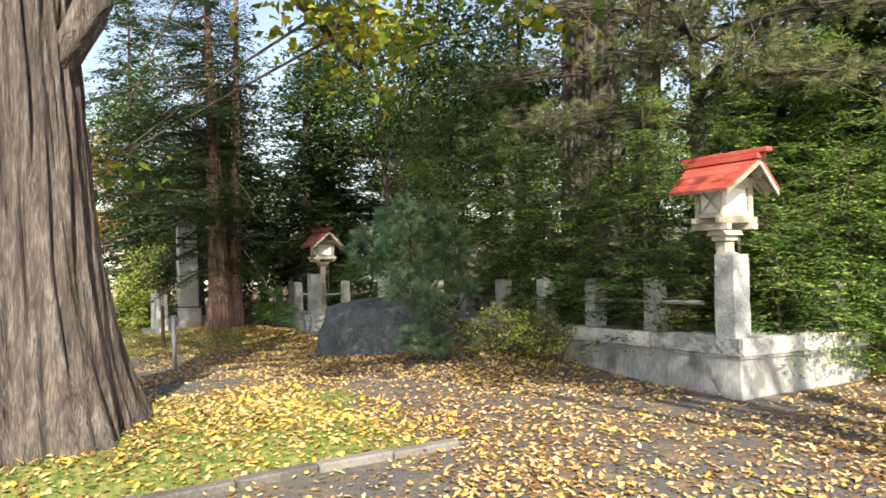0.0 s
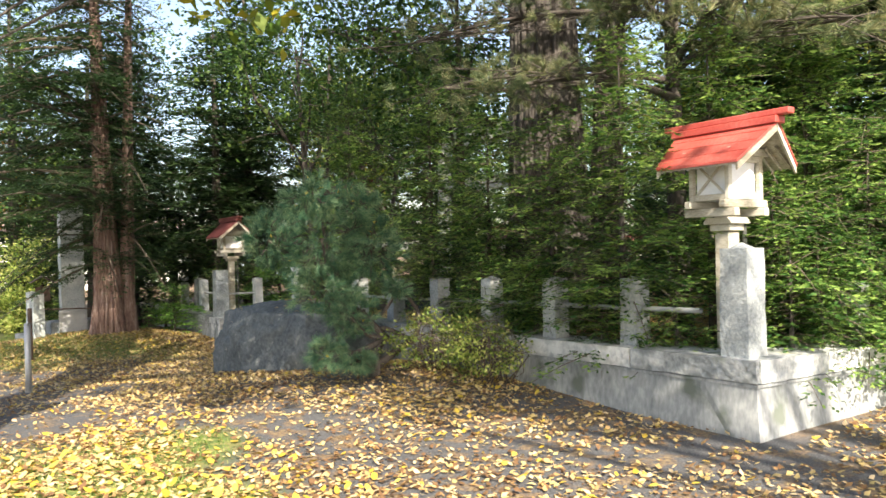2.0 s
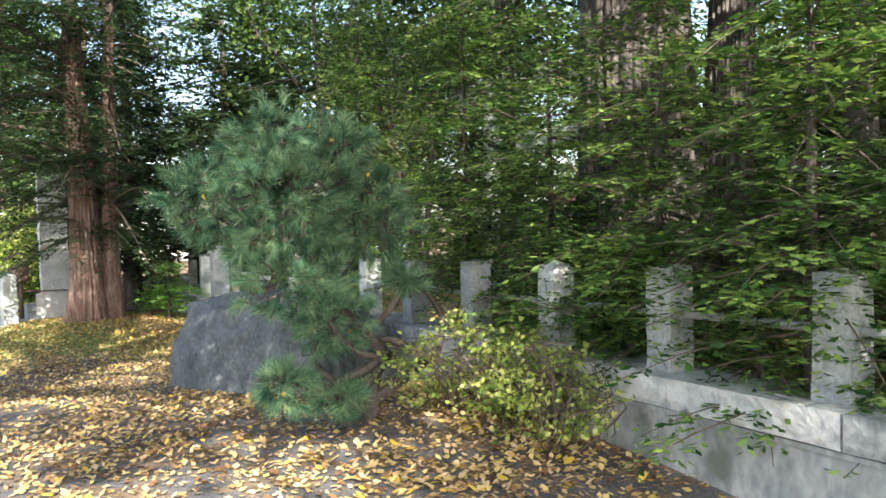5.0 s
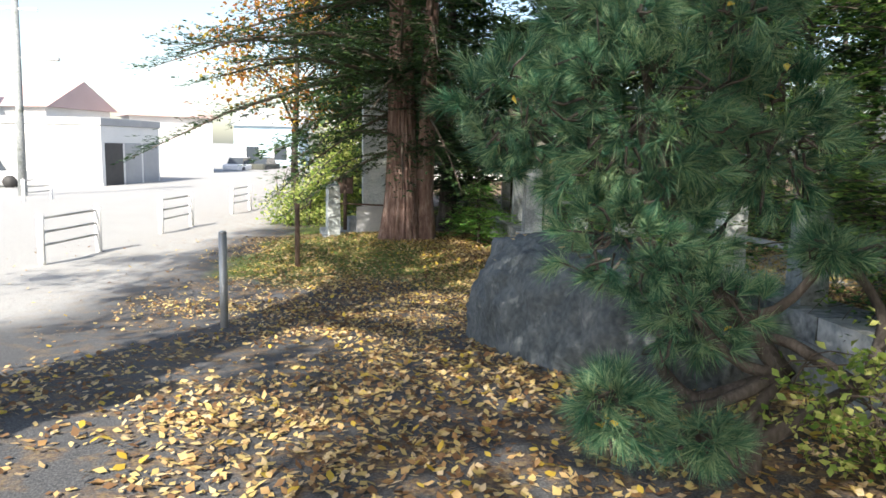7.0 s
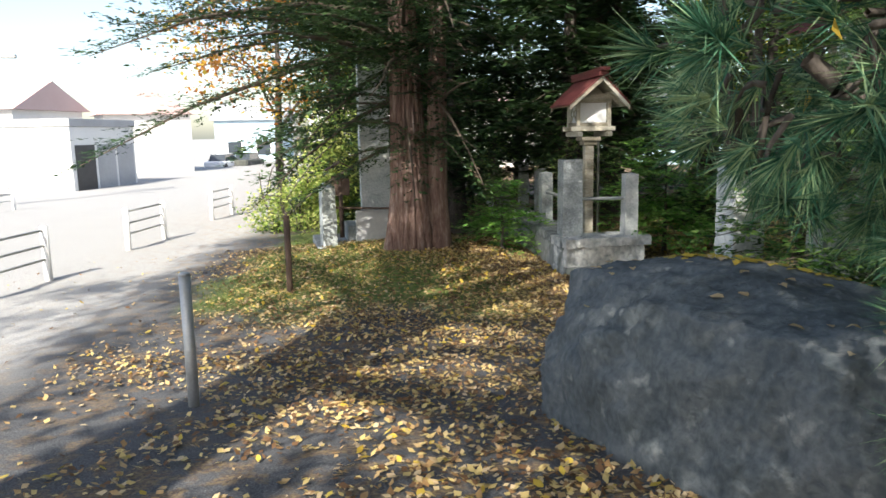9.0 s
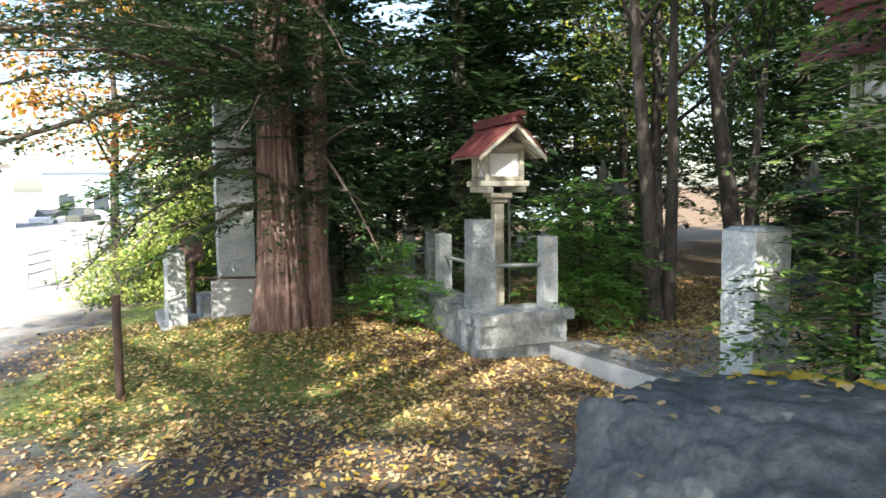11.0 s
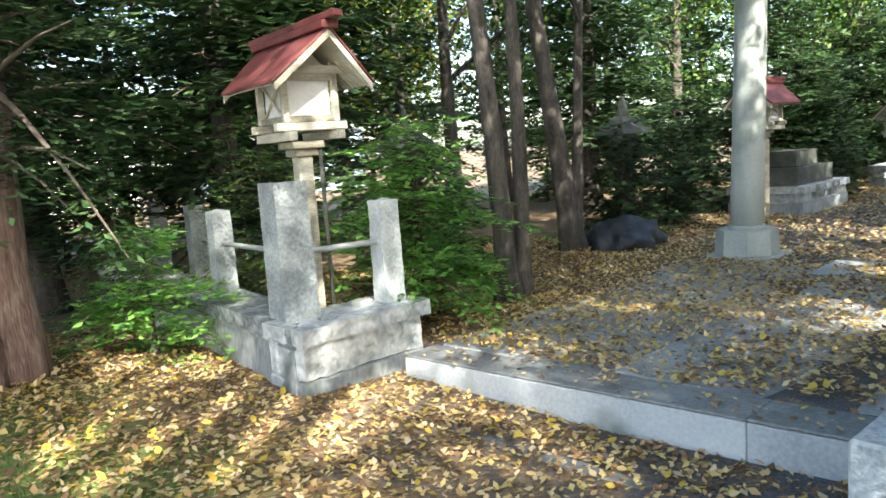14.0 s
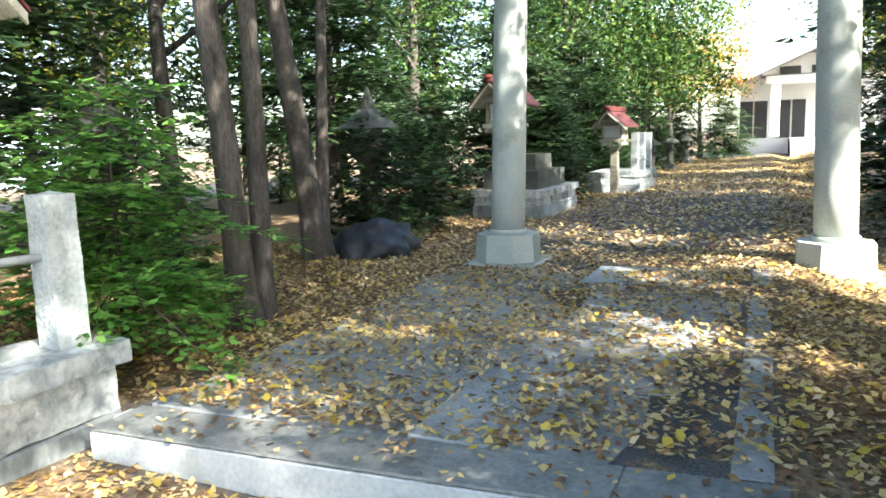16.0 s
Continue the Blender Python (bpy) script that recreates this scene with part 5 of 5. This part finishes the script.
box_building("house", (-20.0, 55.0, -1.1), (7, 6, 5.6), 15, "blue_clad", "purple_roof", "pale blue house with purple metal roof", [(1.5, 3.2, 0.8, 1.0, "glass", "window")], pitched=2.6)
box_building("house", (2.0, 90.0, -1.3), (7, 7, 4.6), -10, "blue_clad", "grey_clad", "pale blue house far down the road", [(-1.5, 1, 1.5, 1.4, "glass", "window"), (1.5, 1, 1.5, 1.4, "glass", "window")], pitched=2.0)
box_building("school_block", (22.0, 105.0, -1.3), (26, 9, 6.0), -12, "plaster", "plaster", "long white two-storey building with a row of windows",
             [(-11 + 1.7 * i, 2.6, 1.3, 1.4, "glass", "window") for i in range(13)], 0.4)
box_building("house", (16.0, 62.0, -0.9), (14, 8, 4.2), 0, "plaster", "far_roof", "white house seen through the trees", [(-4 + 2.6 * i, 1, 1.4, 1.3, "glass", "window") for i in range(4)], pitched=2.2)
box_building("house", (33.0, 58.0, -0.9), (10, 8, 4.2), 8, "blue_clad", "grey_clad", "pale blue house seen through the trees", [(-2.5 + 2.6 * i, 1, 1.4, 1.3, "glass", "window") for i in range(3)], pitched=2.2)


def car(loc, rz, label):
    o = empty("car", loc, label, "car", "parked cars", rz)
    bm = bmesh.new()
    vs = box(bm, (-2.1, -0.83, 0.28), (2.1, 0.83, 0.85), 0.12)
    part("body", bm, "white_paint" if "white" in label else "dark_stone", o)
    bm = bmesh.new()
    box(bm, (-1.3, -0.74, 0.84), (1.2, 0.74, 1.42))
    for v in bm.verts:
        if v.co.z > 1.2:
            v.co.x *= 0.72
            v.co.y *= 0.86
    part("cabin", bm, "glass", o, "dark glazed cabin")
    part("roof_panel", one_box((-0.85, -0.6, 1.42), (0.78, 0.6, 1.45), 0.01), "white_paint" if "white" in label else "dark_stone", o)
    for x in (-1.3, 1.3):
        for y in (-0.78, 0.78):
            part_tube("wheel", np.array([[x, y - 0.1, 0.32], [x, y + 0.1, 0.32]]), [0.32, 0.32], o, 16, "cable")


car((-0.5, 74.0, -1.28), 70, "white car parked across the road")
car((1.5, 76.0, -1.28), 70, "dark car parked across the road")
car((-10.6, 44.4, -0.95), 10, "white car parked beside the white garage")


def utility_pole(loc, h, label):
    o = empty("utility_pole", loc, label, "utility pole", "utility poles")
    part_tube("pole", np.array([[0, 0, -0.5], [0.15, 0, h]]), [0.17, 0.11], o, 14, "concrete")
    for z in (h - 0.6, h - 1.5):
        part("cross_arm", one_box((-0.9, -0.05, z), (0.9, 0.05, z + 0.09)), "steel", o)
    part("lamp_arm", one_box((0.1, -0.03, h * 0.62), (1.3, 0.03, h * 0.62 + 0.05)), "steel", o)
    lamp = part("lamp_head", one_box((1.1, -0.1, h * 0.62 - 0.08), (1.6, 0.1, h * 0.62 + 0.06), 0.03), "steel", o)


utility_pole((-6.3, 36.8, -0.82), 8.6, "grey concrete utility pole with street lamp")
utility_pole((6.0, 84.0, -1.3), 8.0, "grey concrete utility pole far down the road")
utility_pole((12.0, 92.0, -1.3), 8.0, "grey concrete utility pole far down the road")


# ---- shrine hall at the end of the approach ----
def hall():
    o = empty("shrine_hall", (50.0, 11.0, 0.0), "white shrine hall with broad gabled porch and steps", "hall")
    o.scale = (1, 0.85, 0.78)
    part("wall", one_box((2.0, -6, -0.3), (12, 4.8, 5.2), 0.02), "plaster", o)
    for i in range(5):
        part("step", one_box((-2.6 + 0.35 * i, -3.4, -0.3), (1.99, 1.7, 0.12 + 0.2 * i - 0.003 * i), 0.01), "pale_step", o)
    for y in (-2.6, 2.6):
        part("porch_column", one_box((-0.3, y - 0.28, 0.98), (0.3, y + 0.28, 4.6), 0.03), "plaster", o, "white square column")
    part("porch_beam", one_box((-0.3, -3.2, 4.603), (0.3, 3.2, 5.2), 0.03), "plaster", o)
    for y in (-4.4, -1.6, 1.6, 3.9):
        d = part("doorway", one_box((1.93, y - 0.85, 0.9), (2.05, y + 0.85, 3.6), 0.01), "dark_open", o)
        part("lattice", one_box((1.9, y - 0.05, 0.9), (1.925, y + 0.05, 3.6)), "old_wood", d)
    for y in (-1.8, 0, 1.8):
        part("window", one_box((-0.31, y - 0.6, 5.25), (-0.25, y + 0.6, 5.75)), "dark_open", o)
    for q in (-1, 1):
        bm = bmesh.new()
        top = [(-1.4, 0, 7.2), (3.0, 0, 7.2), (3.0, q * 4.4, 5.1), (-1.4, q * 4.4, 5.1)]
        vs = [bm.verts.new(p) for p in top] + [bm.verts.new((p[0], p[1], p[2] - 0.25)) for p in top]
        for f in ((0, 1, 2, 3), (7, 6, 5, 4), (0, 4, 5, 1), (1, 5, 6, 2), (2, 6, 7, 3), (3, 7, 4, 0)):
            bm.faces.new([vs[i] for i in f])
        bmesh.ops.recalc_face_normals(bm, faces=bm.faces[:])
        part("porch_roof", bm, "grey_clad", o)
    bm = bmesh.new()
    vs = [bm.verts.new(p) for p in ((-0.2, -3.6, 5.25), (-0.2, 3.6, 5.25), (-0.2, 0, 6.9))]
    bm.faces.new(vs)
    part("gable", bm, "plaster", o)
    bm = bmesh.new()
    vs = [bm.verts.new(p) for p in ((1.2, -7, 5.2), (13, -7, 5.2), (13, 5.6, 5.2), (1.2, 5.6, 5.2), (7, -6, 8.6), (7, 4.6, 8.6))]
    for f in ((0, 4, 5, 3), (1, 2, 5, 4), (0, 1, 4), (2, 3, 5), (3, 2, 1, 0)):
        bm.faces.new([vs[i] for i in f])
    part("main_roof", bm, "grey_clad", o)


hall()


# ---- fallen leaves and grass ----
def litter_density(x, y):
    """Leaves per square metre, by place: drifts by the wall and under the trees, thin on the open road."""
    wob = np.sin(x * 1.9 + 1.1 * np.sin(y * 1.3)) * np.sin(y * 1.6 + np.sin(x * 1.2))
    road = ss(1.2, 3.6, x + 0.6 * wob - 0.1 * (y - 8))
    clump = np.sin(x * 5.3 + 2 * np.sin(y * 3.7)) * np.sin(y * 4.9 + 1.7 * np.sin(x * 4.1))
    base = 330 + 230 * wob + 160 * clump + 300 * ss(8.9, 9.2, x) * ss(13.4, 13.7, y)
    drift = 420 * ss(5.2, 6.4, x) * ss(6.0, 7.2, y) * ss(13.5, 12, y)
    before = 260 * ss(13.6, 15.5, y) * ss(5.4, 6.5, x) * ss(8.8, 8.4, x)
    side = 480 * ss(13.6, 13.3, y) * ss(9, 9.6, x) + 250 * ss(16.6, 17.2, y) * ss(9, 10, x)
    start = 300 * ss(3.8, 2.5, x) * ss(4.6, 5.4, y) * ss(9, 7.5, y)
    lawn = 260 * ss(14.5, 16, y) * ss(7, 6, x) * ss(2.8, 4.0, x)
    return np.clip(road * (base + drift + before + side) * np.where((y > 16) & (x < 6), 0.45, 1) + start + lawn, 4, 900)


def fallen_leaves(name, region, scale, sizes, mat, seed, label, factor, plain=False):
    g = np.random.default_rng(seed)
    x0, x1, y0, y1 = region
    n = int((x1 - x0) * (y1 - y0) * 900 * factor)
    x, y = g.uniform(x0, x1, n), g.uniform(y0, y1, n)
    keep = g.uniform(0, 900, n) < litter_density(x, y)
    # nothing inside the walls, steps, boulder or trunks
    wx = 6.66 + 0.118 * (y - 4.23)
    keep &= ~((x > wx - 0.1) & (x < wx + 0.5) & (((y > 4.1) & (y < 12.7)) | (y > 16.8)))
    keep &= ~((x > 7.7) & (x < 9.05) & (y > 16.75) & (y < 17.35)) & ~((x > 6.6) & (x < 8.8) & (y > 3.95) & (y < 4.6))
    keep &= ~((x > 7.3) & (x < 8.45) & (y > 12.6) & (y < 13.35))
    keep &= ((x - 6.48 + 0.29 * (y - 11.05)) / 0.7) ** 2 + ((y - 11.05) / 1.45) ** 2 > 1
    keep &= ~((x > 8.6) & (x < 9.0) & (y > 13.36) & (y < 16.66) & (g.uniform(0, 1, n) < 0.82))
    x, y = x[keep], y[keep]
    z = ground_z(x, y) + 0.006
    z = np.where((x > 8.6) & (x < 9.0) & (y > 13.36) & (y < 16.66), step_top(y) + 0.007, z)
    z = np.where((x > 8.99) & (x < 13.1) & (y > 13.62) & (y < 16.62), z + 0.036, z)
    z = np.where((x > 8.99) & (x < 13.5) & (y > 13.38) & (y <= 13.62), z + 0.012, z)
    n = len(x)
    a = g.uniform(0, 2 * np.pi, n)
    tilt = g.normal(0, 0.28, (n, 2))
    al = unit(np.stack([np.cos(a), np.sin(a), tilt[:, 0]], 1))
    ac = unit(np.stack([-np.sin(a), np.cos(a), tilt[:, 1]], 1))
    L = (sizes[0] + (sizes[1] - sizes[0]) * g.uniform(0, 1, n))[:, None]
    W = L * g.uniform(0.45, 0.75, n)[:, None]
    c = np.stack([x, y, z + np.abs(tilt[:, 0]) * L[:, 0] * 0.5 + g.uniform(0, 0.012, n)], 1)
    up = np.array([0, 0, 1.0])
    cup = g.uniform(-0.1, 0.22, n)[:, None]
    p = [c - al * L * 0.5, c - al * L * 0.1 + ac * W * 0.5 + up * W * cup, c + al * L * 0.28 + ac * W * 0.34 + up * W * cup, c + al * L * 0.5 + up * L * 0.05,
         c + al * L * 0.28 - ac * W * 0.34 + up * W * cup * 0.4, c - al * L * 0.1 - ac * W * 0.5 + up * W * cup * 0.4]
    if plain:
        p = [p[0], p[1], p[3], p[5]]
    k = len(p)
    tagged(np_part(name, np.stack(p, 1).reshape(-1, 3), np.arange(n)[:, None] * k + np.arange(k)[None, :], mat), label, "leaves", kind="stuff")


fallen_leaves("fallen_leaves", (-0.5, 14.5, 1.8, 21.0), 1, (0.028, 0.07), "litter", 301, "brown and orange fallen leaves over the ground", 1.45, True)
fallen_leaves("yellow_leaves", (0.5, 13.5, 2.0, 19.5), 1, (0.045, 0.08), "yellow_leaf", 302, "bright yellow fresh fallen leaves", 0.05)
fallen_leaves("lawn_leaves", (-1.5, 4.0, 4.7, 8.6), 1, (0.05, 0.09), "yellow_leaf", 304, "bright yellow fresh leaves on the lawn", 0.11)
fallen_leaves("far_leaves", (14.5, 46.0, 11.6, 18.5), 1, (0.05, 0.1), "litter", 303, "fallen leaves along the far approach", 0.3, True)


def boulder_leaves():
    g = np.random.default_rng(9)
    b = bpy.data.objects["boulder"]
    dg = bpy.context.evaluated_depsgraph_get()
    made = 0
    for _ in range(1500):
        x, y = (g.uniform(5.6, 7.2), g.uniform(9.6, 12.7)) if made % 3 == 0 else (g.normal(6.75, 0.16), g.normal((11.2, 11.9)[made % 2], 0.22))
        hit, p, nrm, _ = b.ray_cast(b.matrix_basis.inverted() @ Vector((x, y, 4)), Vector((0, 0, -1)))
        if not hit or nrm.z < 0.7:
            continue
        p = b.matrix_basis @ p
        a = g.uniform(0, 6.28)
        al = unit(np.array([[math.cos(a), math.sin(a), g.normal(0, 0.1)]]))
        ac = unit(np.array([[-math.sin(a), math.cos(a), g.normal(0, 0.1)]]))
        s = g.uniform(0.05, 0.085)
        c = np.array([[p.x, p.y, p.z + 0.008]])
        w = s * g.uniform(0.5, 0.75)
        v = np.concatenate([c - al * s * 0.5, c - al * s * 0.1 + ac * w * 0.5, c + al * s * 0.28 + ac * w * 0.34, c + al * s * 0.5, c + al * s * 0.28 - ac * w * 0.34, c - al * s * 0.1 - ac * w * 0.5])
        v[[1, 2, 4, 5], 2] += g.uniform(0.002, 0.014)
        f = np.arange(6)[None, :]
        tagged(np_part("fallen_leaf", v, f, "yellow_leaf" if made % 3 else "litter"), "yellow fallen leaf lying on the boulder", "leaf", "leaves on the boulder")
        made += 1
        if made > 130:
            break


boulder_leaves()


def grass():
    g = np.random.default_rng(15)
    x, y = g.uniform(-1.5, 7.2, 120000), g.uniform(4.7, 22, 120000)
    keep = g.uniform(0, 1, len(x)) < grass_mask(x, y) * 0.9
    x, y = x[keep], y[keep]
    n = len(x)
    base = np.stack([x, y, ground_z(x, y) - 0.005], 1)
    a = g.uniform(0, 6.28, n)
    side = np.stack([np.cos(a), np.sin(a), 0 * a], 1) * 0.004
    h = g.uniform(0.02, 0.06, n)
    tip = base + np.stack([g.normal(0, 0.025, n), g.normal(0, 0.025, n), h], 1)
    v = np.stack([base - side, base + side, tip], 1).reshape(-1, 3)
    tagged(np_part("grass", v, np.arange(n)[:, None] * 3 + np.array([[0, 1, 2]]), "grass"), "short yellow-green lawn grass among leaves", "grass", kind="stuff")


grass()
